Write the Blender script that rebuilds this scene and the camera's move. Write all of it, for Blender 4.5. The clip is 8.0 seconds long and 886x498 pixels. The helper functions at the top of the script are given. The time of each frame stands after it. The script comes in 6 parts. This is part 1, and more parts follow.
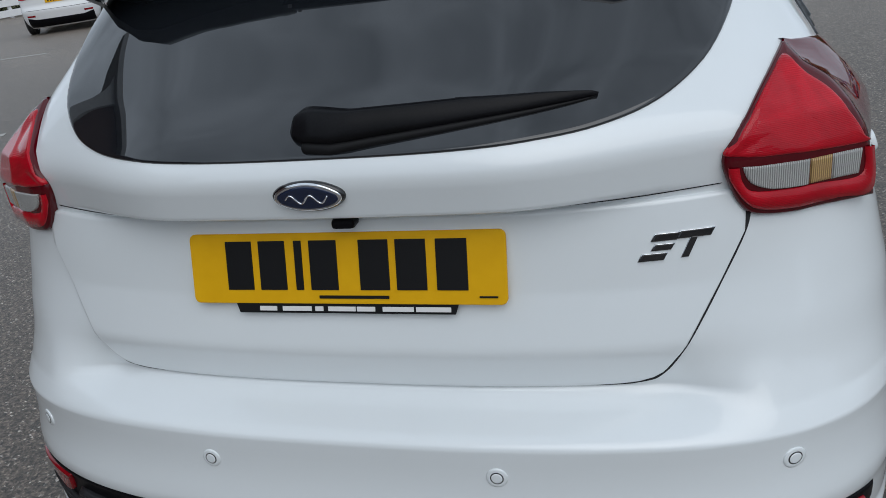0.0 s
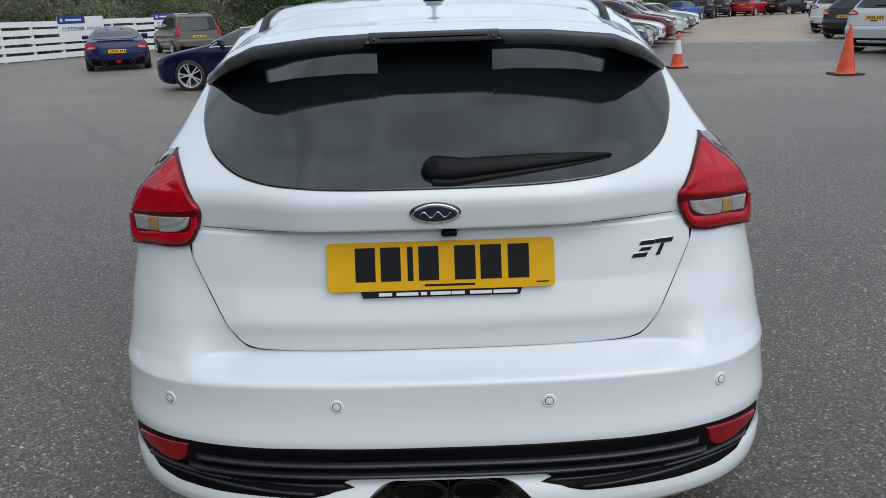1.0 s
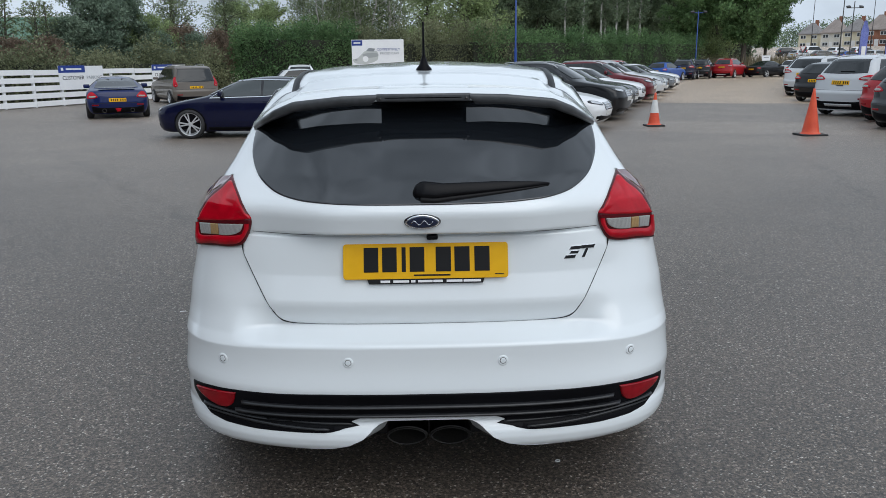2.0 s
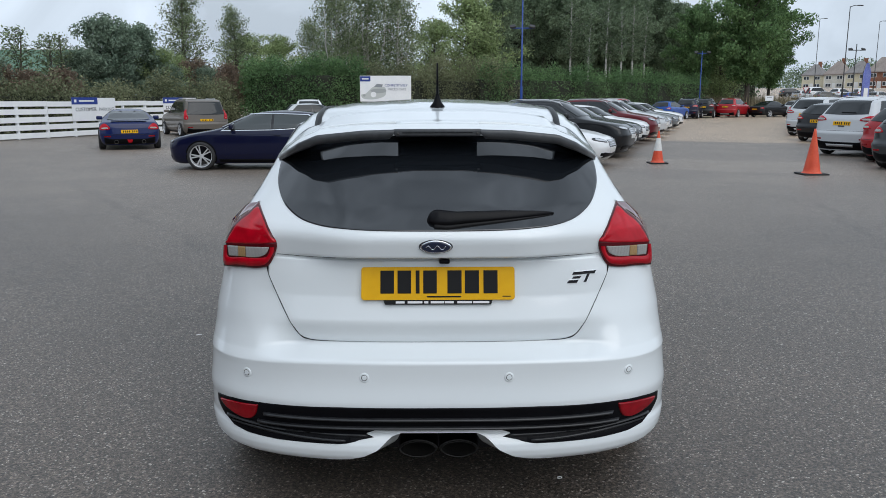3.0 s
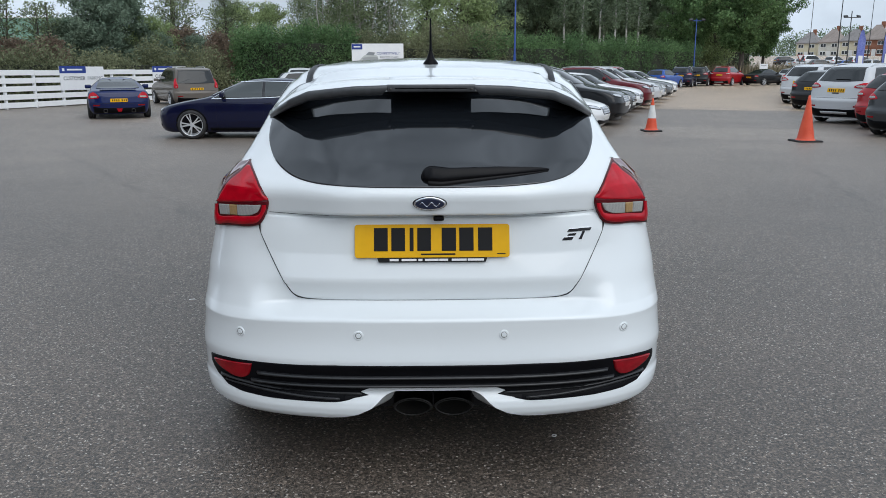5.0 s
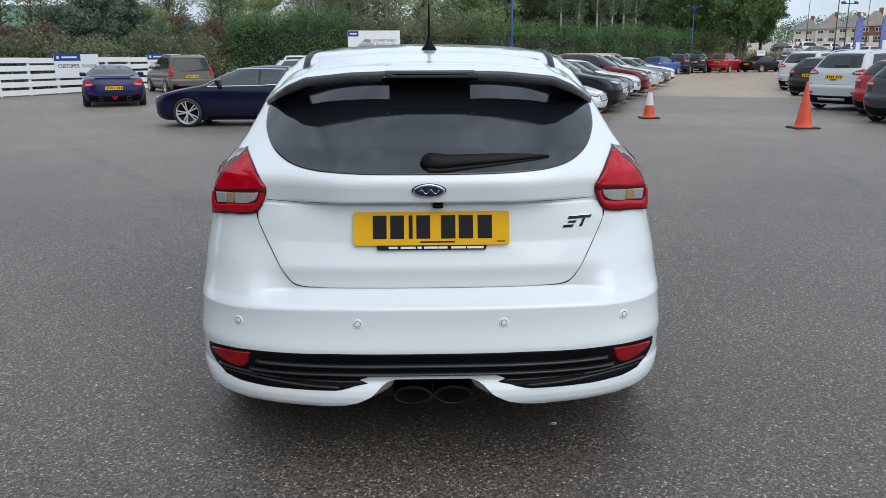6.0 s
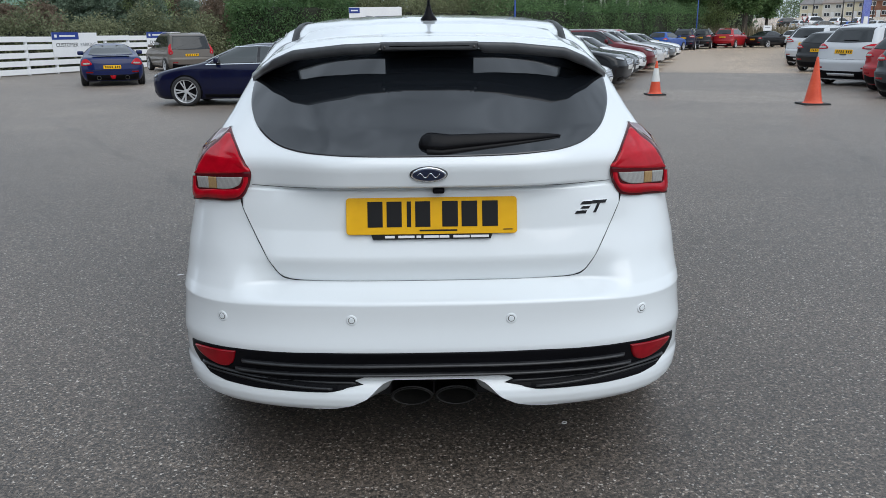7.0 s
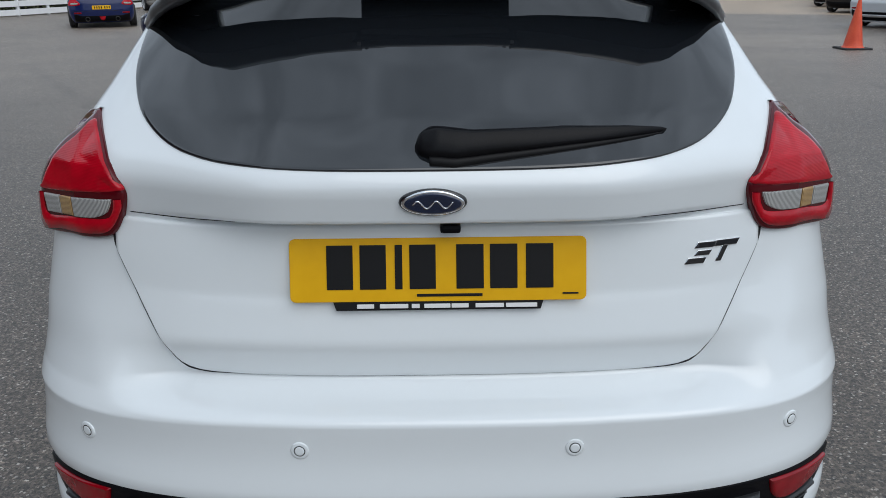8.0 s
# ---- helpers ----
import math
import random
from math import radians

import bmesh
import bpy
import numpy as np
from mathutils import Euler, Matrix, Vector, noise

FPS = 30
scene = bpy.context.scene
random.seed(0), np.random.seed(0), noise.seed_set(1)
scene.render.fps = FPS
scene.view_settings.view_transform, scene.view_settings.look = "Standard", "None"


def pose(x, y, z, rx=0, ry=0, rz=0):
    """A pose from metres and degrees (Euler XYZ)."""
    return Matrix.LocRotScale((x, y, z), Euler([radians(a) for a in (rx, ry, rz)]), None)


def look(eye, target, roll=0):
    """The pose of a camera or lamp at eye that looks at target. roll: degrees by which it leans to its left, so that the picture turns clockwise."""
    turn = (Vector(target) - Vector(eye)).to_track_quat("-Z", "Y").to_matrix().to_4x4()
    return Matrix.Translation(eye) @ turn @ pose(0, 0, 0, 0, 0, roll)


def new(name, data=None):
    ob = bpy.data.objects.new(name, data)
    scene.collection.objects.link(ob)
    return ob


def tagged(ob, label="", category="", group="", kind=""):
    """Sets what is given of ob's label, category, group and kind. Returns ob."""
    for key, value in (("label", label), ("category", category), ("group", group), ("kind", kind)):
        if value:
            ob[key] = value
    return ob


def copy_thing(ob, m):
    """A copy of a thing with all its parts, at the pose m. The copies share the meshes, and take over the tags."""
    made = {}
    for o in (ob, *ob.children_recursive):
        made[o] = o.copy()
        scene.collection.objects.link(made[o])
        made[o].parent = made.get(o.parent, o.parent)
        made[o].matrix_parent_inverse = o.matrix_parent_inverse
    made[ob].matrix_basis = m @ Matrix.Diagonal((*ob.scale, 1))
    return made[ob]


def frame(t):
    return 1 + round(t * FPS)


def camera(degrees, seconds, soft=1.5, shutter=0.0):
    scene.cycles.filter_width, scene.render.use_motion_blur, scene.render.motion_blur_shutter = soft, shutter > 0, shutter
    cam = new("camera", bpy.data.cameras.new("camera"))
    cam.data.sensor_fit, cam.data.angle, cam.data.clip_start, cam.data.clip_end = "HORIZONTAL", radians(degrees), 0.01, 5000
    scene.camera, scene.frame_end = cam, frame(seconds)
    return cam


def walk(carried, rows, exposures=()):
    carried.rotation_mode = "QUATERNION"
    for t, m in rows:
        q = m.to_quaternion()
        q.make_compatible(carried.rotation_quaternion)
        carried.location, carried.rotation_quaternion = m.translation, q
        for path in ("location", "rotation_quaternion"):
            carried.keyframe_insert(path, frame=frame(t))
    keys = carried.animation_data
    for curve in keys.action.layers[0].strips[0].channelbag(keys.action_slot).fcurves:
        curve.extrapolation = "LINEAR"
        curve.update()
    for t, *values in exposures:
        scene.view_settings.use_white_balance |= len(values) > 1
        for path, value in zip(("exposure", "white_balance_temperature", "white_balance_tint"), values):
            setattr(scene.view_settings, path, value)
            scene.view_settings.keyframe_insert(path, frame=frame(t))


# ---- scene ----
cam = camera(59.8, 8.0, soft=0.55)
PATH = [
    (0, (0.474, -0.853, 1.33), (-0.069, 0.897, 0.529), -7.8),
    (0.2, (0.357, -0.940, 1.317), (-0.022, 0.864, 0.541), -7.2),
    (0.5, (0.186, -1.124, 1.332), (0.006, 0.751, 0.66), -5.3),
    (0.7, (0.111, -1.270, 1.363), (0.011, 0.621, 0.719), -3.8),
    (1, (0.019, -1.534, 1.412), (0.005, 0.373, 0.811), -2.0),
    (1.5, (0.033, -1.948, 1.445), (0.055, -0.021, 0.912), -1.1),
    (3, (-0.001, -2.407, 1.464), (0.013, -0.444, 1.08), -0.1),
    (3.5, (-0.008, -2.412, 1.46), (0.007, -0.447, 1.087), -0.0),
    (4, (-0.007, -2.41, 1.456), (0.011, -0.448, 1.068), 0.0),
    (4.5, (-0.004, -2.408, 1.455), (0.019, -0.453, 1.033), -0.1),
    (5, (-0.004, -2.391, 1.415), (0.027, -0.444, 0.956), -0.2),
    (6.5, (-0.014, -2.342, 1.405), (0.025, -0.408, 0.896), -0.3),
    (7, (-0.001, -2.153, 1.387), (0.028, -0.228, 0.844), -0.6),
    (7.5, (0.026, -1.674, 1.361), (0.041, 0.231, 0.751), -0.9),
    (7.8, (0.016, -1.319, 1.349), (0.005, 0.560, 0.663), -1.0),
    (8, (0.003, -1.124, 1.34), (0.012, 0.757, 0.661), -0.6),
]
walk(cam, [(t, look(eye, target, roll)) for t, eye, target, roll in PATH], [(0, -0.24), (0.5, -0.12), (1.5, 0.02), (3.5, 0.06), (4.5, 0.13), (5, 0.15), (6.5, 0.2), (7, 0.19), (7.5, 0.07), (8, -0.05)])


# ---- sky and light ----
world = bpy.data.worlds.new("overcast_sky")
scene.world = world
world.use_nodes = True
wn, wl = world.node_tree.nodes, world.node_tree.links
wn.clear()
w_out, w_bg = wn.new("ShaderNodeOutputWorld"), wn.new("ShaderNodeBackground")
w_sky = wn.new("ShaderNodeTexSky")
w_sky.sky_type, w_sky.sun_disc = "NISHITA", False
w_sky.sun_elevation, w_sky.sun_rotation = radians(48), radians(150)
w_sky.air_density, w_sky.dust_density = 1.6, 4.0
w_grey = wn.new("ShaderNodeHueSaturation")
w_grey.inputs["Saturation"].default_value = 0.3
w_co, w_noise, w_ramp = wn.new("ShaderNodeTexCoord"), wn.new("ShaderNodeTexNoise"), wn.new("ShaderNodeValToRGB")
w_noise.inputs["Scale"].default_value, w_noise.inputs["Detail"].default_value, w_noise.inputs["Distortion"].default_value = 4.6, 6, 0.6
w_ramp.color_ramp.elements[0].position, w_ramp.color_ramp.elements[0].color = 0.34, (4.5, 5.3, 6.25, 1)
w_ramp.color_ramp.elements[1].position, w_ramp.color_ramp.elements[1].color = 0.67, (7.8, 9.05, 10.6, 1)
w_mix = wn.new("ShaderNodeMixRGB")
w_mix.inputs[0].default_value = 0.85
wl.new(w_co.outputs["Generated"], w_noise.inputs["Vector"])
wl.new(w_noise.outputs["Fac"], w_ramp.inputs["Fac"])
wl.new(w_sky.outputs["Color"], w_grey.inputs["Color"])
wl.new(w_grey.outputs["Color"], w_mix.inputs[1])
wl.new(w_ramp.outputs["Color"], w_mix.inputs[2])
wl.new(w_mix.outputs["Color"], w_bg.inputs["Color"])
wl.new(w_bg.outputs["Background"], w_out.inputs["Surface"])
w_bg.inputs["Strength"].default_value = 0.115
sun = new("sun", bpy.data.lights.new("sun", "SUN"))
sun.data.energy, sun.data.angle, sun.data.color = 0.95, radians(60), (1.0, 0.985, 0.96)
sun.matrix_world = look((8, -14, 18), (0, 0, 0))


# ---- materials ----
def shader(name, color, rough=0.5, metal=0.0, coat=0.0, spec=0.5):
    m = bpy.data.materials.new(name)
    m.use_nodes = True
    b = m.node_tree.nodes["Principled BSDF"]
    b.inputs["Base Color"].default_value = (*color, 1)
    b.inputs["Roughness"].default_value, b.inputs["Metallic"].default_value = rough, metal
    b.inputs["Coat Weight"].default_value, b.inputs["Coat Roughness"].default_value = coat, 0.03
    b.inputs["Specular IOR Level"].default_value = spec
    return m, b, m.node_tree.nodes, m.node_tree.links


def textured(name, low, high, scale, rough=0.6, bump=0.0, fine=0.0, metal=0.0, coat=0.0, generated=False, vary=0.0):
    """A surface of two tones in clouds, with finer grain, relief and a random shift from piece to piece."""
    m, b, n, l = shader(name, low, rough, metal, coat)
    co = n.new("ShaderNodeTexCoord")
    out = co.outputs["Generated" if generated else "Object"]
    big, small = n.new("ShaderNodeTexNoise"), n.new("ShaderNodeTexNoise")
    big.inputs["Scale"].default_value, big.inputs["Detail"].default_value = scale, 6
    small.inputs["Scale"].default_value, small.inputs["Detail"].default_value = fine or scale * 9, 3
    l.new(out, big.inputs["Vector"]), l.new(out, small.inputs["Vector"])
    add = n.new("ShaderNodeMath")
    add.operation = "MULTIPLY_ADD"
    add.inputs[1].default_value = 0.5
    l.new(small.outputs["Fac"], add.inputs[0])
    half = n.new("ShaderNodeMath")
    half.operation = "MULTIPLY"
    half.inputs[1].default_value = 0.5
    l.new(big.outputs["Fac"], half.inputs[0]), l.new(half.outputs[0], add.inputs[2])
    ramp = n.new("ShaderNodeValToRGB")
    ramp.color_ramp.elements[0].position, ramp.color_ramp.elements[0].color = 0.38, (*low, 1)
    ramp.color_ramp.elements[1].position, ramp.color_ramp.elements[1].color = 0.62, (*high, 1)
    l.new(add.outputs[0], ramp.inputs["Fac"])
    col = ramp.outputs["Color"]
    if vary:
        geo, hsv = n.new("ShaderNodeNewGeometry"), n.new("ShaderNodeHueSaturation")
        span = n.new("ShaderNodeMapRange")
        span.inputs["To Min"].default_value, span.inputs["To Max"].default_value = 1 - vary, 1 + vary
        l.new(geo.outputs["Random Per Island"], span.inputs["Value"])
        l.new(span.outputs["Result"], hsv.inputs["Value"]), l.new(col, hsv.inputs["Color"])
        col = hsv.outputs["Color"]
    l.new(col, b.inputs["Base Color"])
    if bump:
        bp = n.new("ShaderNodeBump")
        bp.inputs["Strength"].default_value, bp.inputs["Distance"].default_value = bump, 0.01
        l.new(small.outputs["Fac"], bp.inputs["Height"]), l.new(bp.outputs["Normal"], b.inputs["Normal"])
    return m


def paint(name, color, coat=1.0, rough=0.35, metal=0.0):
    """Car paint under clear coat, with the faintest waviness and film of dust."""
    m, b, n, l = shader(name, color, rough, metal, coat)
    co, no = n.new("ShaderNodeTexCoord"), n.new("ShaderNodeTexNoise")
    no.inputs["Scale"].default_value, no.inputs["Detail"].default_value = 2.5, 8
    l.new(co.outputs["Object"], no.inputs["Vector"])
    ramp = n.new("ShaderNodeMapRange")
    ramp.inputs["To Min"].default_value, ramp.inputs["To Max"].default_value = rough - 0.06, rough + 0.1
    l.new(no.outputs["Fac"], ramp.inputs["Value"]), l.new(ramp.outputs["Result"], b.inputs["Roughness"])
    return m


def fleet_paint():
    """Paint whose colour is the object's own colour."""
    m, b, n, l = shader("fleet_paint", (0.5, 0.5, 0.5), 0.4, 0.0, 0.7, 0.12)
    info = n.new("ShaderNodeObjectInfo")
    l.new(info.outputs["Color"], b.inputs["Base Color"])
    return m


def asphalt_material():
    m, b, n, l = shader("asphalt", (0.1, 0.1, 0.1), 0.5, 0.0, 0.0, 0.8)
    co = n.new("ShaderNodeTexCoord")
    pos = co.outputs["Object"]

    def noise_at(scale, detail):
        t = n.new("ShaderNodeTexNoise")
        t.inputs["Scale"].default_value, t.inputs["Detail"].default_value = scale, detail
        l.new(pos, t.inputs["Vector"])
        return t.outputs["Fac"]
    vor = n.new("ShaderNodeTexVoronoi")
    vor.inputs["Scale"].default_value = 150
    l.new(pos, vor.inputs["Vector"])
    stones = n.new("ShaderNodeSeparateColor")
    l.new(vor.outputs["Color"], stones.inputs["Color"])
    grain = n.new("ShaderNodeValToRGB")
    g = grain.color_ramp
    g.elements[0].position, g.elements[0].color = 0.0, (0.036, 0.031, 0.025, 1)
    g.elements[1].position, g.elements[1].color = 1.0, (0.56, 0.52, 0.47, 1)
    for at, c in ((0.40, 0.092), (0.85, 0.168), (0.95, 0.27)):
        e = g.elements.new(at)
        e.color = (c * 1.04, c * 0.835, c * 0.665, 1)
    l.new(stones.outputs["Red"], grain.inputs["Fac"])
    cloud = n.new("ShaderNodeMapRange")
    cloud.inputs["From Min"].default_value, cloud.inputs["From Max"].default_value = 0.3, 0.7
    cloud.inputs["To Min"].default_value, cloud.inputs["To Max"].default_value = 0.88, 1.12
    l.new(noise_at(0.55, 8), cloud.inputs["Value"])
    hsv = n.new("ShaderNodeHueSaturation")
    l.new(grain.outputs["Color"], hsv.inputs["Color"]), l.new(cloud.outputs["Result"], hsv.inputs["Value"])
    # wear and grime at hand's breadth
    worn, tone = n.new("ShaderNodeMapRange"), n.new("ShaderNodeHueSaturation")
    worn.inputs["From Min"].default_value, worn.inputs["From Max"].default_value = 0.32, 0.68
    worn.inputs["To Min"].default_value, worn.inputs["To Max"].default_value = 0.88, 1.12
    l.new(noise_at(14, 12), worn.inputs["Value"])
    l.new(hsv.outputs["Color"], tone.inputs["Color"]), l.new(worn.outputs["Result"], tone.inputs["Value"])
    # dark pits between the stones
    pits, pitted = n.new("ShaderNodeMapRange"), n.new("ShaderNodeHueSaturation")
    pits.inputs["From Min"].default_value, pits.inputs["From Max"].default_value = 0.34, 0.62
    pits.inputs["To Min"].default_value, pits.inputs["To Max"].default_value = 0.50, 1.55
    l.new(noise_at(62, 7), pits.inputs["Value"])
    l.new(tone.outputs["Color"], pitted.inputs["Color"]), l.new(pits.outputs["Result"], pitted.inputs["Value"])
    hsv = pitted
    # older, paler surfacing farther down the lot
    sep, lane = n.new("ShaderNodeSeparateXYZ"), n.new("ShaderNodeMath")
    l.new(pos, sep.inputs["Vector"])
    lane.operation = "MULTIPLY_ADD"
    lane.inputs[1].default_value = 0.41
    l.new(sep.outputs["X"], lane.inputs[0]), l.new(sep.outputs["Y"], lane.inputs[2])
    wob = n.new("ShaderNodeMath")
    wob.operation = "MULTIPLY_ADD"
    wob.inputs[1].default_value = 1.6
    l.new(noise_at(0.3, 4), wob.inputs[0]), l.new(lane.outputs[0], wob.inputs[2])
    step = n.new("ShaderNodeMapRange")
    step.inputs["From Min"].default_value, step.inputs["From Max"].default_value = 33.2, 33.9
    l.new(wob.outputs[0], step.inputs["Value"])
    mix = n.new("ShaderNodeMixRGB")
    l.new(step.outputs["Result"], mix.inputs[0]), l.new(hsv.outputs["Color"], mix.inputs[1])
    old = n.new("ShaderNodeMixRGB")
    old.blend_type = "MULTIPLY"
    old.inputs[0].default_value, old.inputs[2].default_value = 1.0, (2.15, 1.98, 1.74, 1)
    l.new(hsv.outputs["Color"], old.inputs[1]), l.new(old.outputs["Color"], mix.inputs[2])
    # a paler resurfaced strip across the lane, and broad patches of older wear
    strip = n.new("ShaderNodeValToRGB")
    near = n.new("ShaderNodeMapRange")
    near.inputs["From Min"].default_value, near.inputs["From Max"].default_value = 14.0, 30.0
    l.new(wob.outputs[0], near.inputs["Value"]), l.new(near.outputs["Result"], strip.inputs["Fac"])
    r = strip.color_ramp
    r.elements[0].position, r.elements[0].color = 0.33, (0, 0, 0, 1)
    r.elements[1].position, r.elements[1].color = 0.58, (0, 0, 0, 1)
    for at in (0.345, 0.56):
        r.elements.new(at).color = (1, 1, 1, 1)
    lift = n.new("ShaderNodeMapRange")
    lift.inputs["To Min"].default_value, lift.inputs["To Max"].default_value = 1.0, 1.22
    l.new(strip.outputs["Color"], lift.inputs["Value"])
    broad = n.new("ShaderNodeMapRange")
    broad.inputs["From Min"].default_value, broad.inputs["From Max"].default_value = 0.42, 0.58
    broad.inputs["To Min"].default_value, broad.inputs["To Max"].default_value = 0.92, 1.06
    l.new(noise_at(0.17, 3), broad.inputs["Value"])
    # paler, older surfacing beyond the joints, and the ground's brightening with distance painted in
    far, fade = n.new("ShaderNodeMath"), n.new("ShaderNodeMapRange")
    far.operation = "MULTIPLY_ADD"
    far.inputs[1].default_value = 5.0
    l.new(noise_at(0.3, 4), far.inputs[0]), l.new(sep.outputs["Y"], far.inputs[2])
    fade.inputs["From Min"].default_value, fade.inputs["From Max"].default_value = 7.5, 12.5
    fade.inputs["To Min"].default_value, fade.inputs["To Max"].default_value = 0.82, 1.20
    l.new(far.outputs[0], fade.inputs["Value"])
    far_gain = n.new("ShaderNodeMath")
    far_gain.operation = "MULTIPLY"
    l.new(fade.outputs["Result"], far_gain.inputs[0]), l.new(lift.outputs["Result"], far_gain.inputs[1])
    lift = far_gain
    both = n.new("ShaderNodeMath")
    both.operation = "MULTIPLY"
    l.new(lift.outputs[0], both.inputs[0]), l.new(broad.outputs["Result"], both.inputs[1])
    # ragged dark joints between patches
    def math_node(kind, a, c):
        q = n.new("ShaderNodeMath")
        q.operation = kind
        for socket, v in zip(q.inputs, (a, c)):
            if type(v) in (int, float):
                socket.default_value = v
            else:
                l.new(v, socket)
        return q.outputs[0]

    def ranged(v, lo, hi, a, c):
        q = n.new("ShaderNodeMapRange")
        for key, w in (("From Min", lo), ("From Max", hi), ("To Min", a), ("To Max", c)):
            q.inputs[key].default_value = w
        l.new(v, q.inputs["Value"])
        return q.outputs["Result"]
    ragged = math_node("MULTIPLY", math_node("SUBTRACT", noise_at(2.2, 9), 0.5), 0.75)
    broken = ranged(noise_at(1.1, 3), 0.40, 0.62, 0.25, 1.0)
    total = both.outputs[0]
    for (ax, ay), (bx, by), broad in (((-7.9, 14.0), (-2.0, 4.8), 0.16), ((-6.0, 6.6), (-4.4, 8.5), 0.13), ((6.1, 9.9), (4.6, 5.6), 0.12)):
        size = math.hypot(bx - ax, by - ay)
        ux, uy = (bx - ax) / size, (by - ay) / size
        across = math_node("ADD", math_node("ADD", math_node("MULTIPLY", sep.outputs["X"], -uy), math_node("MULTIPLY", sep.outputs["Y"], ux)), ax * uy - ay * ux)
        along = math_node("ADD", math_node("ADD", math_node("MULTIPLY", sep.outputs["X"], ux), math_node("MULTIPLY", sep.outputs["Y"], uy)), -ax * ux - ay * uy)
        near_line = ranged(math_node("ABSOLUTE", math_node("ADD", across, ragged), 0.0), 0.02, broad, 0.30, 0.0)
        within = math_node("MULTIPLY", ranged(along, 0.0, 0.6, 0.0, 1.0), ranged(along, size - 0.6, size, 1.0, 0.0))
        dark = math_node("MULTIPLY", math_node("MULTIPLY", near_line, within), broken)
        total = math_node("MULTIPLY", total, math_node("SUBTRACT", 1.0, dark))
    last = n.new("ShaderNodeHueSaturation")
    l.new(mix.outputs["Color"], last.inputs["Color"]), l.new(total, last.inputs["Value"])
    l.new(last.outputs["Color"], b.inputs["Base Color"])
    bump = n.new("ShaderNodeBump")
    bump.inputs["Strength"].default_value, bump.inputs["Distance"].default_value = 0.9, 0.005
    l.new(noise_at(200, 5), bump.inputs["Height"]), l.new(bump.outputs["Normal"], b.inputs["Normal"])
    return m


def lens_material(name, color, rough=0.12, ribs=0.0, across="X", depth=0.55, mottle=0.0):
    """Coloured lamp plastic: glossy skin over a bright reflector, with moulded ribs."""
    m, b, n, l = shader(name, color, rough, 0.0, 0.6, 0.1)
    if mottle:
        co, no, mix = n.new("ShaderNodeTexCoord"), n.new("ShaderNodeTexNoise"), n.new("ShaderNodeMixRGB")
        no.inputs["Scale"].default_value, no.inputs["Detail"].default_value, no.inputs["Distortion"].default_value = 11, 3, 1.0
        mix.inputs[1].default_value = (*[c * mottle for c in color], 1)
        mix.inputs[2].default_value = (*[min(1, c * 1.5) for c in color], 1)
        l.new(co.outputs["Object"], no.inputs["Vector"]), l.new(no.outputs["Fac"], mix.inputs[0]), l.new(mix.outputs["Color"], b.inputs["Base Color"])
    if ribs:
        co, wave, bump = n.new("ShaderNodeTexCoord"), n.new("ShaderNodeTexWave"), n.new("ShaderNodeBump")
        wave.bands_direction = across
        wave.inputs["Scale"].default_value, wave.inputs["Distortion"].default_value = ribs, 0.4
        l.new(co.outputs["Object"], wave.inputs["Vector"])
        bump.inputs["Strength"].default_value, bump.inputs["Distance"].default_value = 0.15 if mottle else 0.5, 0.003
        l.new(wave.outputs["Fac"], bump.inputs["Height"]), l.new(bump.outputs["Normal"], b.inputs["Normal"])
        if mottle:
            return m
        ramp = n.new("ShaderNodeMixRGB")
        ramp.inputs[1].default_value = (*[c * depth for c in color], 1)
        ramp.inputs[2].default_value = (*[min(1, c * 1.25) for c in color], 1)
        l.new(wave.outputs["Fac"], ramp.inputs[0]), l.new(ramp.outputs["Color"], b.inputs["Base Color"])
    return m


ASPHALT = asphalt_material()
WHITE = paint("white_paint", (0.785, 0.828, 0.848), rough=0.3)
FLEET = fleet_paint()
GLASS = shader("tinted_glass", (0.009, 0.011, 0.014), 0.015, 0.0, 0.0, 1.0)[0]
PALE_CABIN = shader("pale_car_window", (0.062, 0.072, 0.075), 0.04, 0.0, 0.0, 0.6)[0]
CABIN = shader("car_window", (0.014, 0.017, 0.019), 0.04, 0.0, 0.0, 0.55)[0]
BLACK = textured("black_plastic", (0.004, 0.004, 0.005), (0.007, 0.007, 0.009), 6, 0.36, 0.05, 400)
BLACK.node_tree.nodes["Principled BSDF"].inputs["Specular IOR Level"].default_value = 0.07
GLOSS = shader("gloss_black", (0.008, 0.008, 0.010), 0.12, 0.0, 0.6)[0]
TRIM = textured("grey_trim", (0.045, 0.048, 0.052), (0.07, 0.074, 0.08), 5, 0.3)
BURNT = textured("burnt_steel", (0.010, 0.010, 0.010), (0.024, 0.022, 0.02), 7, 0.45, 0.05, 90, 0.3)
RIB = textured("black_ribs", (0.016, 0.017, 0.019), (0.028, 0.029, 0.032), 5, 0.34)
WIPER = textured("wiper_plastic", (0.005, 0.005, 0.006), (0.008, 0.008, 0.010), 6, 0.34, 0.03, 300)
WIPER.node_tree.nodes["Principled BSDF"].inputs["Specular IOR Level"].default_value = 0.14
SEAM = shader("seam_shade_black", (0.012, 0.012, 0.014), 0.8)[0]
RUBBER = textured("tyre_rubber", (0.014, 0.014, 0.015), (0.03, 0.03, 0.031), 9, 0.75, 0.2, 120)
ALLOY = textured("alloy", (0.55, 0.56, 0.58), (0.70, 0.71, 0.73), 8, 0.28, 0.0, 60, 0.35)
CHROME = shader("chrome", (0.82, 0.83, 0.85), 0.08, 1.0)[0]
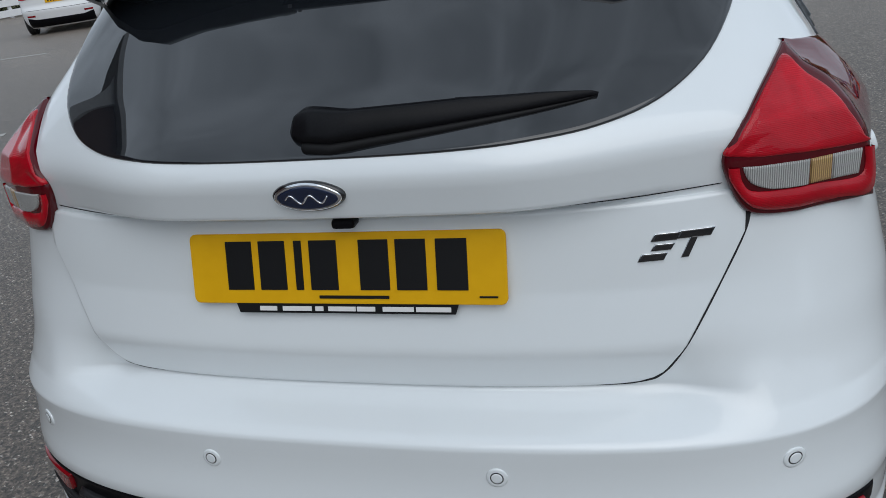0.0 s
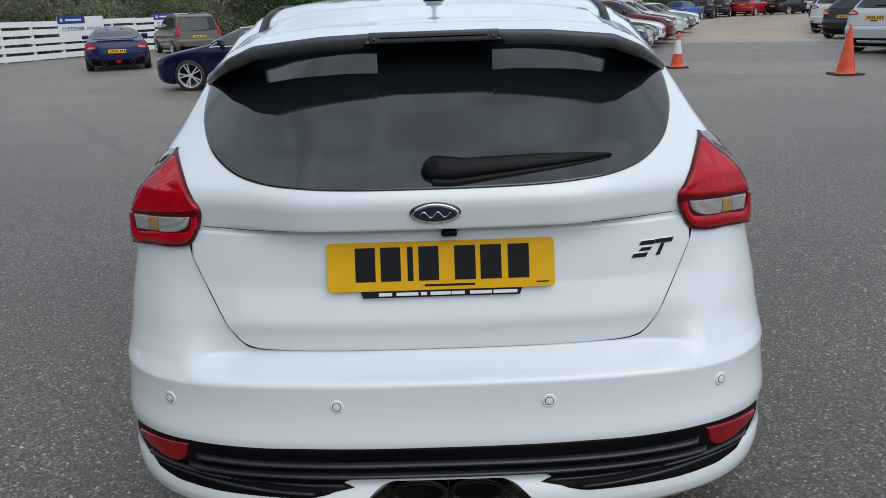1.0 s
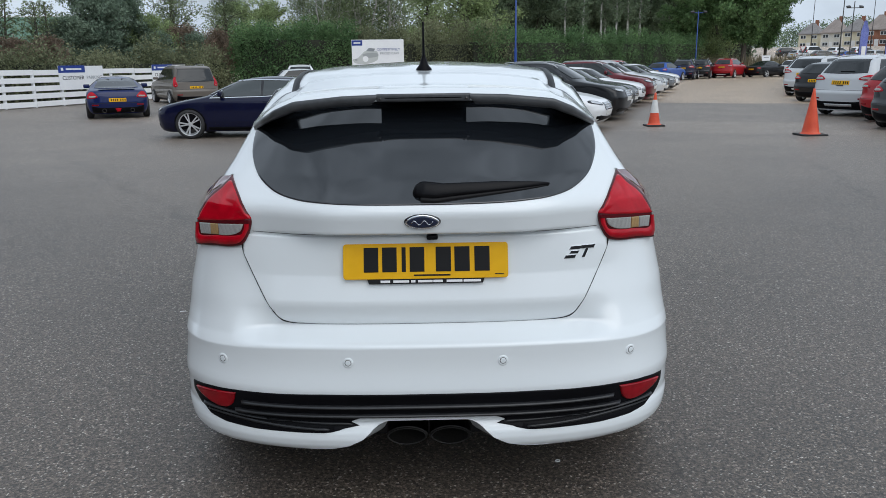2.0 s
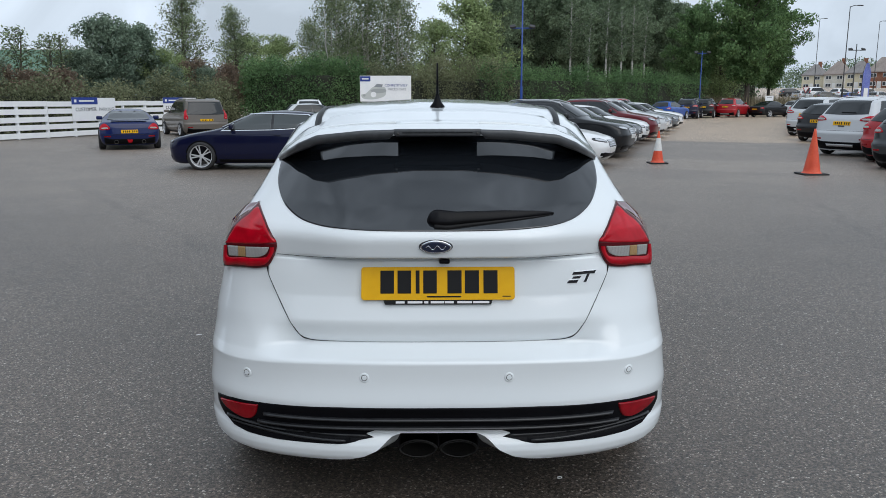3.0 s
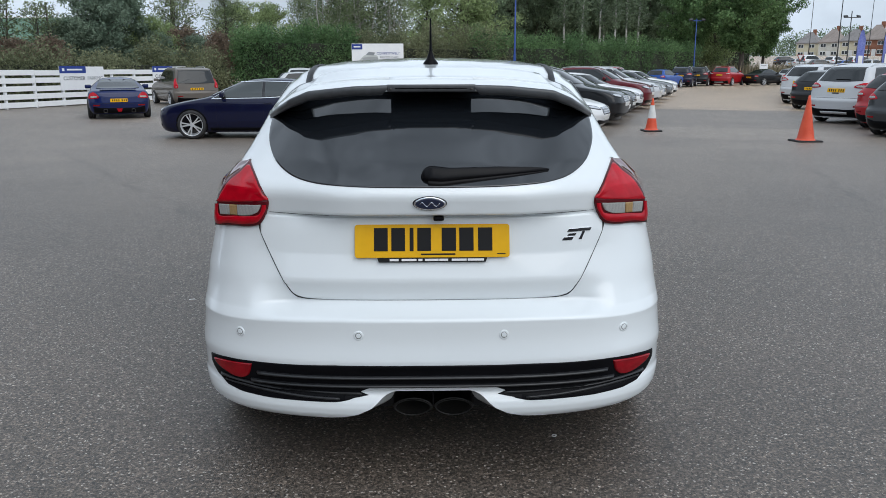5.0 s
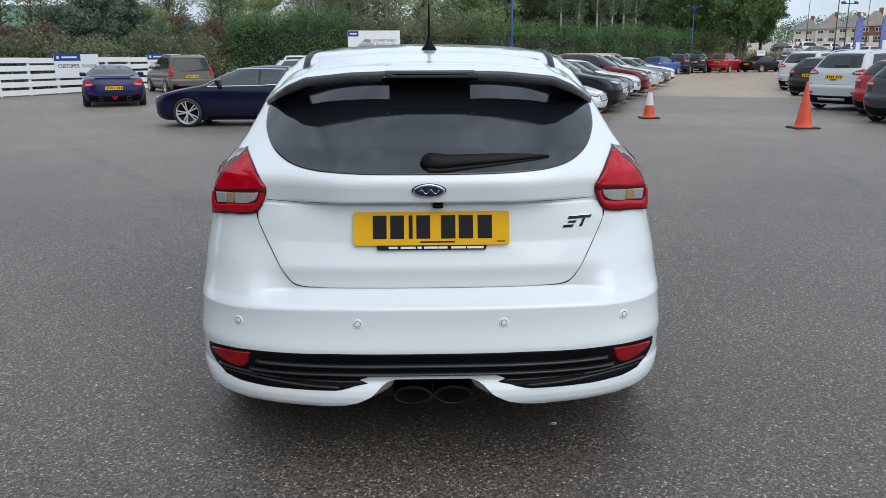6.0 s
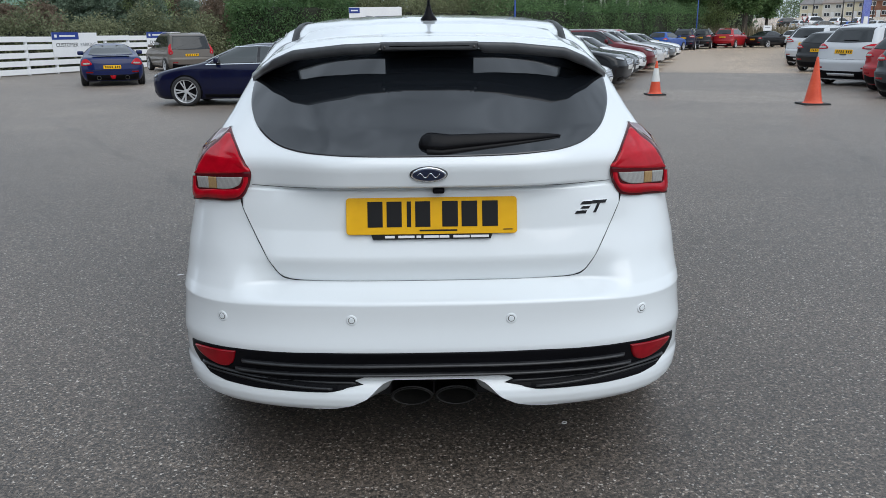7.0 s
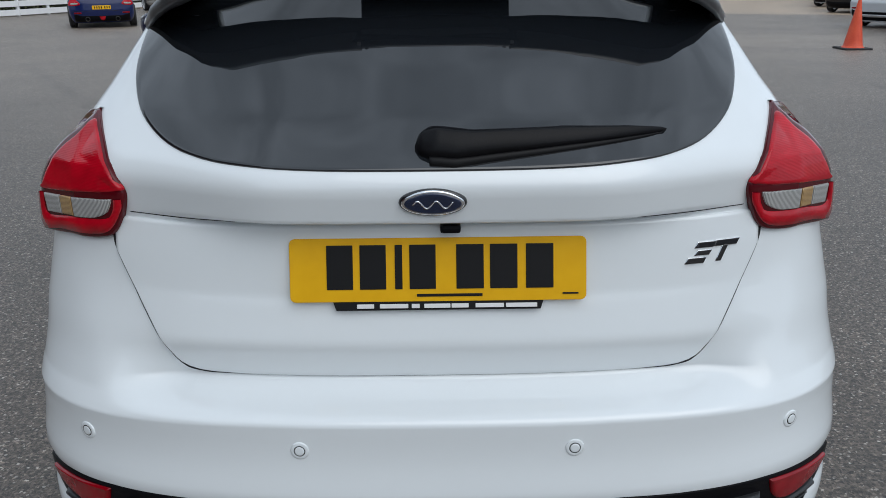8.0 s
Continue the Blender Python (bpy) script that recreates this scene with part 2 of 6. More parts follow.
STEEL = textured("dark_steel", (0.05, 0.05, 0.05), (0.11, 0.105, 0.1), 7, 0.4, 0.05, 90, 0.8)
RED_LENS = lens_material("red_lens", (0.47, 0.001, 0.012), 0.03, 130, "Z", mottle=0.42)
REFLECTOR = lens_material("reflector_red", (0.30, 0.001, 0.008), 0.06, mottle=0.2)
DEEP_RED = lens_material("deep_red_lens", (0.085, 0.001, 0.005), 0.03)
FLANK_RED = lens_material("flank_red_lens", (0.10, 0.001, 0.008), 0.03)
CLEAR_LENS = lens_material("clear_lens", (0.42, 0.42, 0.41), 0.05, 105, "X", 0.55)
AMBER = lens_material("amber_lens", (0.47, 0.30, 0.13), 0.06, 105, "X", 0.55)
for lens in (RED_LENS, DEEP_RED, FLANK_RED, CLEAR_LENS):
    lens.node_tree.nodes["Principled BSDF"].inputs["Coat Weight"].default_value = 0.55
HEAD_LENS = shader("headlamp_glass", (0.55, 0.57, 0.6), 0.08, 0.3, 1.0)[0]
YELLOW = textured("yellow_plate", (0.76, 0.40, 0.002), (0.81, 0.44, 0.004), 4, 0.45, 0.0, 30, 0, 0.05)
WHITE_PLATE = shader("white_plate", (0.7, 0.7, 0.68), 0.35)[0]
YELLOW.node_tree.nodes["Principled BSDF"].inputs["Specular IOR Level"].default_value = 0.2
INK = shader("black_lettering", (0.008, 0.008, 0.009), 0.5, 0.0, 0.0, 0.2)[0]
PALE_INK = shader("white_lettering", (0.8, 0.8, 0.8), 0.5)[0]
BADGE_BLUE = shader("badge_blue", (0.008, 0.018, 0.055), 0.18, 0.2, 0.8)[0]


# ---- mesh tools ----
def mesh_from(name, verts, faces, mat, smooth=True):
    me = bpy.data.meshes.new(name)
    me.from_pydata([tuple(v) for v in verts], [], faces)
    me.materials.append(mat)
    if smooth:
        me.shade_smooth()
    return me


def solid(name, verts, faces, mat, parent=None, label="", smooth=True):
    ob = new(name, mesh_from(name, verts, faces, mat, smooth))
    ob.parent = parent
    return tagged(ob, label)


def part(name, bm, mat, parent=None, label="", smooth=False):
    me = bpy.data.meshes.new(name)
    bm.to_mesh(me)
    bm.free()
    me.materials.append(mat)
    if smooth:
        me.shade_smooth()
    ob = new(name, me)
    ob.parent = parent
    return tagged(ob, label)


def block(sx, sy, sz, at=(0, 0, 0), bevel=0.0, turn=None, bm=None):
    """A box with rounded edges, added to bm."""
    one = bmesh.new()
    bmesh.ops.create_cube(one, size=1)
    bmesh.ops.scale(one, vec=(sx, sy, sz), verts=one.verts)
    if bevel:
        bmesh.ops.bevel(one, geom=one.edges[:], offset=bevel, segments=2, affect="EDGES", profile=0.6)
    m = Matrix.Translation(at) @ (turn or Matrix())
    bmesh.ops.transform(one, matrix=m, verts=one.verts)
    if bm is None:
        return one
    me = bpy.data.meshes.new("piece")
    one.to_mesh(me)
    one.free()
    bm.from_mesh(me)
    bpy.data.meshes.remove(me)
    return bm


def tube(path, radii, sides=10, caps=True):
    """A tapered round rod along a path: verts and faces."""
    verts, faces = [], []
    pts = [Vector(p) for p in path]
    for i, p in enumerate(pts):
        d = (pts[min(i + 1, len(pts) - 1)] - pts[max(i - 1, 0)]).normalized()
        a = d.cross(Vector((0, 0, 1)) if abs(d.z) < 0.9 else Vector((1, 0, 0))).normalized()
        b = d.cross(a)
        for k in range(sides):
            f = 2 * math.pi * k / sides
            verts.append(p + (a * math.cos(f) + b * math.sin(f)) * radii[i])
    for i in range(len(pts) - 1):
        for k in range(sides):
            j = (k + 1) % sides
            faces.append((i * sides + k, i * sides + j, (i + 1) * sides + j, (i + 1) * sides + k))
    if caps:
        faces.append(tuple(range(sides))[::-1])
        faces.append(tuple(range((len(pts) - 1) * sides, len(pts) * sides)))
    return verts, faces


def lathe(profile, sides=40, axis="x", closed=False):
    """A profile of (along, radius) turned about an axis."""
    verts, faces = [], []
    for a, r in profile:
        for k in range(sides):
            f = 2 * math.pi * k / sides
            c, s = r * math.cos(f), r * math.sin(f)
            verts.append((a, c, s) if axis == "x" else (c, s, a))
    m = len(profile)
    for i in range(m if closed else m - 1):
        for k in range(sides):
            j = (k + 1) % sides
            i2 = (i + 1) % m
            faces.append((i * sides + k, i2 * sides + k, i2 * sides + j, i * sides + j))
    return verts, faces


def smooth_outline(points, per=6):
    """A closed smooth curve through 2D points; a point with a third value stays a sharp corner."""
    out, n = [], len(points)
    for i in range(n):
        p0, p1, p2, p3 = (points[(i + k) % n] for k in (-1, 0, 1, 2))
        t1 = (0, 0) if len(p1) > 2 else ((p2[0] - p0[0]) / 2, (p2[1] - p0[1]) / 2)
        t2 = (0, 0) if len(p2) > 2 else ((p3[0] - p1[0]) / 2, (p3[1] - p1[1]) / 2)
        for k in range(per):
            t = k / per
            h = (2 * t ** 3 - 3 * t ** 2 + 1, t ** 3 - 2 * t ** 2 + t, -2 * t ** 3 + 3 * t ** 2, t ** 3 - t ** 2)
            out.append(tuple(h[0] * p1[c] + h[1] * t1[c] + h[2] * p2[c] + h[3] * t2[c] for c in (0, 1)))
    return out


def ring_patch(outline, to3d, proud, sink=0.006, rim=0.004, rings=8):
    """A raised piece on a curved skin, inside a 2D outline, with a rounded rim."""
    cx, cy = (sum(p[c] for p in outline) / len(outline) for c in (0, 1))
    size = max(math.hypot(p[0] - cx, p[1] - cy) for p in outline)
    verts, faces, n = [to3d(cx, cy, proud)], [], len(outline)
    steps = [(k / rings * (1 - 4 * rim / size), proud) for k in range(1, rings + 1)] + [(1 - 2 * rim / size, proud)]
    steps += [(1 - 0.7 * rim / size, proud * 0.85), (1, proud * 0.4), (1, -sink)]
    for f, h in steps:
        verts += [to3d(cx + (x - cx) * f, cy + (y - cy) * f, h) for x, y in outline]
    for k in range(n):
        faces.append((0, 1 + k, 1 + (k + 1) % n))
    for r in range(len(steps) - 1):
        for k in range(n):
            j = (k + 1) % n
            faces.append((1 + r * n + k, 1 + (r + 1) * n + k, 1 + (r + 1) * n + j, 1 + r * n + j))
    return verts, faces


def strip_patch(x0, x1, low, high, to3d, proud, sink=0.005, n=60, m=6, rim=0.003):
    """A raised band on a curved skin between two curves low(x) and high(x)."""
    verts, faces = [], []
    rows = [(0, -sink), (0, proud * 0.5), (rim, proud)] + [(None, proud)] * (m - 1) + [(-rim, proud), (1, proud * 0.5), (1, -sink)]
    for i in range(n + 1):
        x = x0 + (x1 - x0) * i / n
        a, b = low(x), high(x)
        ends = -sink if i in (0, n) else None
        k = 0
        for v, h in rows:
            if v is None:
                k += 1
                z = a + rim + (b - a - 2 * rim) * k / m
            else:
                z = a + v if v in (0, rim) else (b + v if v == -rim else b)
            verts.append(to3d(x, z, h if ends is None else ends))
    c = len(rows)
    for i in range(n):
        for j in range(c - 1):
            faces.append((i * c + j, (i + 1) * c + j, (i + 1) * c + j + 1, i * c + j + 1))
    return verts, faces


def keyed(keys, v):
    """Smooth value at v from pairs (position, value)."""
    if v <= keys[0][0]:
        return keys[0][1]
    for (a, p), (b, q) in zip(keys, keys[1:]):
        if v <= b:
            f = (v - a) / (b - a)
            return p + (q - p) * f
    return keys[-1][1]


def ease(a, b, v):
    f = min(1.0, max(0.0, (v - a) / (b - a)))
    return f * f * (3 - 2 * f)


REAR = [(0.236, 0.055), (0.248, 0.030), (0.262, 0.011), (0.278, 0.001), (0.300, -0.003), (0.320, 0.001), (0.338, 0.010), (0.352, 0.022), (0.43, 0.014), (0.452, 0.005), (0.47, 0.009), (0.50, 0.0165), (0.53, 0.0215), (0.56, 0.0235), (0.597, 0.0245), (0.604, 0.028), (0.610, 0.039), (0.642, 0.126),
        (0.71, 0.112), (0.72, 0.1125), (0.80, 0.138), (0.926, 0.1585), (1.00, 0.143), (1.026, 0.150), (1.10, 0.222), (1.20, 0.328), (1.30, 0.445), (1.36, 0.515), (1.39, 0.56), (1.42, 0.70), (1.445, 1.0), (1.46, 1.45)]
OUTER = [(0.236, 0.055), (0.248, 0.030), (0.262, 0.011), (0.278, 0.001), (0.300, -0.003), (0.320, 0.001), (0.338, 0.010), (0.352, 0.022), (0.43, 0.014), (0.452, 0.005), (0.47, 0.009), (0.50, 0.0165), (0.53, 0.0215), (0.56, 0.0235), (0.597, 0.0255), (0.607, 0.034), (0.63, 0.054), (0.68, 0.084), (0.76, 0.118), (0.85, 0.145), (0.92, 0.158)]
HALF = [(0.236, 0.82), (0.27, 0.85), (0.34, 0.866), (0.45, 0.866), (0.60, 0.857), (0.73, 0.841), (0.88, 0.806), (1.00, 0.762), (1.07, 0.722),
        (1.13, 0.688), (1.22, 0.648), (1.29, 0.622), (1.35, 0.598), (1.39, 0.572), (1.42, 0.515), (1.445, 0.39), (1.46, 0.12)]
DEEP = [(0.2, 0.53), (0.56, 0.53), (0.865, 0.42), (1.1, 0.40), (1.25, 0.42), (1.35, 0.62), (1.39, 0.9), (1.42, 1.0), (1.46, 0.4)]


class Shape:
    """The skin of a car as level slices: tail and nose curves, half width and corner depths, each keyed by height."""

    def __init__(self, rear, front, half, deep, front_deep, bulge=None, power=2.9, floor=None):
        self.rear, self.front, self.half, self.deep, self.front_deep = rear, front, half, deep, front_deep
        self.bulge, self.n, self.floor = bulge, power, floor

    def tail(self, z):
        return keyed(self.rear, z) + (self.bulge(1.0, z) if self.bulge else 0)

    def depths(self, z):
        room = 0.46 * (keyed(self.front, z) - self.tail(z))
        return min(keyed(self.deep, z), room), min(self.front_deep, room)

    def corner(self, x, z):
        r = min(0.999, abs(x) / keyed(self.half, z))
        return 1 - (1 - r ** self.n) ** (1 / self.n)

    def rear_y(self, x, z):
        return keyed(self.rear, z) + (self.bulge(x, z) if self.bulge else 0) + self.depths(z)[0] * self.corner(x, z)

    def front_y(self, x, z):
        return keyed(self.front, z) - self.depths(z)[1] * self.corner(x, z)

    def side_x(self, y, z):
        hw, (d, df) = keyed(self.half, z), self.depths(z)
        a, b = (y - self.tail(z)) / d, (keyed(self.front, z) - y) / df
        f = max(0.02, min(1.0, a, b))
        return hw * (1 - (1 - f) ** self.n) ** (1 / self.n)

    def on_rear(self, x, z, h):
        y, e = self.rear_y(x, z), 0.004
        n = Vector(((self.rear_y(x + e, z) - self.rear_y(x - e, z)) / (2 * e), -1, (self.rear_y(x, z + e) - self.rear_y(x, z - e)) / (2 * e)))
        return Vector((x, y, z)) + n.normalized() * h

    def on_front(self, x, z, h):
        y, e = self.front_y(x, z), 0.004
        n = Vector((-(self.front_y(x + e, z) - self.front_y(x - e, z)) / (2 * e), 1, -(self.front_y(x, z + e) - self.front_y(x, z - e)) / (2 * e)))
        return Vector((x, y, z)) + n.normalized() * h

    def on_side(self, sign):
        def place(y, z, h):
            e = 0.01
            n = Vector((1, -(self.side_x(y + e, z) - self.side_x(y - e, z)) / (2 * e), -(self.side_x(y, z + e) - self.side_x(y, z - e)) / (2 * e)))
            p = Vector((self.side_x(y, z), y, z)) + n.normalized() * h
            return Vector((p.x * sign, p.y, p.z))
        return place

    def shell(self, levels, nr=18, ns=20, nf=12):
        verts, faces = [], []
        for z in levels:
            hw, (d, df) = keyed(self.half, z), self.depths(z)
            half = []
            for k in range(nr):
                s = math.sin(k / nr * math.pi / 2)
                x = hw * s ** 1.05
                zz = max(z, self.floor(x)) if self.floor else z
                half.append((x, self.rear_y(x, zz), zz))
            y0, y1 = self.tail(z) + d, keyed(self.front, z) - df
            for k in range(ns + 1):
                half.append((hw, y0 + (y1 - y0) * k / ns, z))
            for k in range(nf - 1, -1, -1):
                x = hw * math.sin(k / nf * math.pi / 2) ** 1.05
                half.append((x, self.front_y(x, z), z))
            loop = half + [(-x, y, zz) for x, y, zz in half[-2:0:-1]]
            verts += loop
        c = len(verts) // len(levels)
        for i in range(len(levels) - 1):
            for k in range(c):
                j = (k + 1) % c
                faces.append((i * c + k, i * c + j, (i + 1) * c + j, (i + 1) * c + k))
        if not self.floor:
            faces.append(tuple(range(c))[::-1])
        faces.append(tuple(range((len(levels) - 1) * c, len(levels) * c)))
        return verts, faces


def rounded(x0, x1, z0, z1, r, per=4):
    """A rectangle with round corners."""
    out = []
    for cx, cz, a in ((x1 - r, z1 - r, 0), (x0 + r, z1 - r, 90), (x0 + r, z0 + r, 180), (x1 - r, z0 + r, 270)):
        for k in range(per + 1):
            f = radians(a + 90 * k / per)
            out.append((cx + r * math.cos(f), cz + r * math.sin(f)))
    return out


# ---- wheels ----
def tyre_mesh(radius, width):
    w, r = width / 2, radius
    prof = [(-w * 0.7, r * 0.76), (-w * 0.95, r * 0.80), (-w, r * 0.82), (-w * 0.9, r * 0.94), (-w * 0.66, r * 0.995), (-0.3 * w, r), (-0.28 * w, r - 0.008),
            (-0.2 * w, r - 0.008), (-0.18 * w, r), (0.18 * w, r), (0.2 * w, r - 0.008), (0.28 * w, r - 0.008), (0.3 * w, r), (w * 0.66, r * 0.995),
            (w * 0.9, r * 0.94), (w, r * 0.82), (w * 0.95, r * 0.80), (w * 0.7, r * 0.76)]
    return mesh_from("tyre", *lathe(prof, 36, "x", True), RUBBER)


def rim_mesh(radius, width, spokes=5):
    r, w = radius * 0.80, width / 2
    v, f = lathe([(w * 0.55, r * 0.9), (w * 0.8, r * 0.94), (w * 0.86, r), (w * 0.7, r * 1.02), (-w * 0.7, r), (-w * 0.7, r * 0.9)], 36, "x", True)
    verts, faces = list(v), list(f)
    hub, hf = lathe([(w * 0.2, 0.001), (w * 0.62, 0.001), (w * 0.62, r * 0.14), (w * 0.5, r * 0.2), (w * 0.2, r * 0.2)], 20)
    faces += [tuple(i + len(verts) for i in q) for q in hf]
    verts += hub
    for k in range(spokes):
        for side in (-1, 1):
            a = 2 * math.pi * k / spokes + side * 0.17
            b0 = 2 * math.pi * k / spokes + side * 0.09
            base, tip = Vector((0, math.cos(b0), math.sin(b0))), Vector((0, math.cos(a), math.sin(a)))
            across = Vector((0, -math.sin(a), math.cos(a)))
            i = len(verts)
            for p, h, t in ((base * r * 0.13, w * 0.6, r * 0.045), (tip * r * 0.96, w * 0.72, r * 0.05)):
                for dx, da in ((h, -t), (h, t), (h - 0.03, t * 1.3), (h - 0.03, -t * 1.3)):
                    verts.append(p + across * da + Vector((dx, 0, 0)))
            faces += [(i, i + 4, i + 5, i + 1), (i + 1, i + 5, i + 6, i + 2), (i + 2, i + 6, i + 7, i + 3), (i + 3, i + 7, i + 4, i), (i, i + 1, i + 2, i + 3), (i + 4, i + 7, i + 6, i + 5)]
    return mesh_from("rim", verts, faces, ALLOY, False)


def disc_mesh(radius):
    v, f = lathe([(-0.02, 0.001), (0.0, 0.001), (0.0, radius), (-0.02, radius)], 28, "x", True)
    return mesh_from("wheel_disc", v, f, STEEL)


TYRE, RIM, DISC = tyre_mesh(0.325, 0.22), rim_mesh(0.325, 0.22), disc_mesh(0.2)


def wheel(car, x, y, size=1.0):
    hub = new("wheel", DISC)
    hub.parent = car
    hub.matrix_basis = Matrix.Translation((x, y, 0.325 * size)) @ Matrix.Diagonal((1 if x > 0 else -1, size, size, 1))
    for name, me in (("tyre", TYRE), ("rim", RIM)):
        ob = new(name, me)
        ob.parent = hub
    return hub


# ---- ground ----
def ground_z(x, y):
    """Level under the white car, then falling gently away down the lot."""
    return -0.25 * ease(1.5, 17.0, y) + (2.0 * ease(92, 135, y) + 1.8 * ease(138, 168, y)) * ease(36, 50, x)


def build_ground():
    ys = [-900, -200, -60, -20, -8, -4, -2] + [k * 0.75 for k in range(0, 27)] + [24, 30, 45, 70, 95, 110, 125, 140, 155, 170, 190, 250, 900, 2500]
    xs = [-2500, -600, -150, -60, -30, -15, -8, -4, -2, 0, 2, 4, 8, 15, 30, 36, 42, 48, 54, 60, 150, 600, 2500]
    verts = [(x, y, ground_z(x, y)) for y in ys for x in xs]
    c = len(xs)
    faces = [(j * c + i, j * c + i + 1, (j + 1) * c + i + 1, (j + 1) * c + i) for j in range(len(ys) - 1) for i in range(c - 1)]
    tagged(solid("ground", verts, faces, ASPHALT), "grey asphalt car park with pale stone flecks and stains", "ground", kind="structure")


build_ground()


# ---- parked cars of several kinds ----
def half_width(belt, tall, wide=0.9, roof=0.58):
    return [(0.16, wide - 0.12), (0.26, wide - 0.05), (0.40, wide - 0.012), (0.62, wide), (belt - 0.16, wide - 0.004), (belt - 0.11, wide - 0.012), (belt - 0.03, wide - 0.05), (belt, wide - 0.08),
            (belt + 0.12, wide - 0.13), (tall - 0.09, roof), (tall - 0.055, roof - 0.05), (tall - 0.025, roof - 0.15), (tall, 0.12)]


NOSE = [(0.16, 4.12), (0.28, 4.29), (0.5, 4.34), (0.70, 4.30), (0.80, 4.21), (0.86, 4.05), (0.91, 3.78), (0.95, 3.5), (0.985, 3.2), (1.0, 3.1), (1.04, 2.98), (1.2, 2.64), (1.36, 2.34), (1.39, 2.22), (1.42, 2.05), (1.445, 1.85), (1.46, 1.6)]
HATCH = Shape([(0.16, 0.14), (0.28, 0.04), (0.55, 0.0), (0.61, 0.02), (0.66, 0.09), (0.9, 0.12), (1.02, 0.16), (1.2, 0.33), (1.36, 0.5), (1.40, 0.66), (1.435, 1.0), (1.46, 1.4)],
              NOSE, half_width(1.0, 1.46, 0.895), [(0.2, 0.5), (1.46, 0.3)], 0.5)
SPORT = Shape([(0.16, 0.14), (0.28, 0.04), (0.55, 0.0), (0.61, 0.02), (0.66, 0.09), (0.9, 0.12), (0.99, 0.16), (1.16, 0.33), (1.32, 0.5), (1.36, 0.66), (1.40, 1.0), (1.425, 1.4)],
              [(0.14, 4.12), (0.2, 4.27), (0.3, 4.31), (0.5, 4.34), (0.62, 4.33), (0.70, 4.29), (0.76, 4.22), (0.81, 4.08), (0.87, 3.82), (0.92, 3.55), (0.96, 3.32), (1.0, 3.14), (1.04, 3.03), (1.2, 2.68), (1.33, 2.36), (1.36, 2.25), (1.39, 2.1), (1.41, 1.92), (1.425, 1.7)],
              half_width(0.97, 1.425, 0.895), [(0.2, 0.5), (1.425, 0.3)], 0.42)
SUV = Shape([(0.22, 0.14), (0.34, 0.04), (0.66, 0.0), (0.72, 0.06), (1.05, 0.12), (1.16, 0.18), (1.5, 0.44), (1.56, 0.55), (1.62, 0.8), (1.66, 1.2), (1.68, 1.6)],
            [(0.22, 4.25), (0.36, 4.42), (0.66, 4.46), (0.86, 4.38), (0.98, 4.15), (1.06, 3.7), (1.12, 3.32), (1.18, 3.12), (1.4, 2.72), (1.56, 2.42), (1.62, 2.25), (1.66, 2.05), (1.68, 1.85)],
            half_width(1.14, 1.68, 0.92, 0.62), [(0.2, 0.42), (1.68, 0.3)], 0.45)
SALOON = Shape([(0.16, 0.14), (0.28, 0.04), (0.55, 0.0), (0.75, 0.03), (0.93, 0.06), (0.98, 0.2), (1.01, 0.55), (1.05, 0.75), (1.3, 1.32), (1.36, 1.5), (1.40, 1.75), (1.43, 2.05)],
               [(0.16, 4.4), (0.28, 4.56), (0.5, 4.61), (0.64, 4.56), (0.74, 4.4), (0.84, 4.05), (0.92, 3.6), (0.97, 3.32), (1.0, 3.2), (1.3, 2.66), (1.36, 2.5), (1.4, 2.36), (1.43, 2.2)],
               half_width(0.98, 1.43, 0.9), [(0.2, 0.45), (1.43, 0.25)], 0.5)
COUPE = Shape([(0.14, 0.18), (0.26, 0.06), (0.5, 0.0), (0.72, 0.03), (0.86, 0.07), (0.91, 0.16), (0.94, 0.5), (1.0, 0.75), (1.16, 1.25), (1.24, 1.6), (1.29, 1.9), (1.315, 2.1)],
              [(0.14, 4.05), (0.26, 4.2), (0.45, 4.25), (0.6, 4.2), (0.7, 4.0), (0.8, 3.5), (0.88, 3.05), (0.92, 2.9), (1.16, 2.55), (1.24, 2.45), (1.29, 2.35), (1.315, 2.25)],
              half_width(0.9, 1.315, 0.925, 0.56), [(0.2, 0.4), (1.315, 0.25)], 0.5)
MPV = Shape([(0.2, 0.12), (0.34, 0.03), (0.6, 0.0), (0.68, 0.03), (1.05, 0.06), (1.15, 0.08), (1.6, 0.2), (1.7, 0.28), (1.76, 0.45), (1.79, 0.8), (1.81, 1.2)],
            [(0.2, 4.2), (0.34, 4.35), (0.6, 4.38), (0.8, 4.3), (0.95, 4.05), (1.08, 3.6), (1.16, 3.35), (1.5, 2.9), (1.68, 2.6), (1.75, 2.4), (1.79, 2.1), (1.81, 1.8)],
            half_width(1.12, 1.81, 0.905, 0.68), [(0.2, 0.25), (1.81, 0.22)], 0.5)

#        shape, belt, glass top, side window ys: rear, pillar, front; axles; wheel size
KINDS = {"sport": (SPORT, 0.97, 1.315, 0.55, 1.72, 2.90, 0.86, 3.45, 1.06),
         "hatch": (HATCH, 1.0, 1.34, 0.55, 1.62, 2.78, 0.86, 3.45, 1.0),
         "suv": (SUV, 1.14, 1.53, 0.55, 1.66, 2.86, 0.88, 3.55, 1.1),
         "saloon": (SALOON, 0.99, 1.32, 1.0, 1.95, 3.0, 1.0, 3.75, 1.0),
         "coupe": (COUPE, 0.92, 1.2, 1.35, 1.5, 2.62, 0.85, 3.4, 1.03),
         "mpv": (MPV, 1.12, 1.62, 0.4, 1.7, 3.05, 0.75, 3.48, 1.0)}


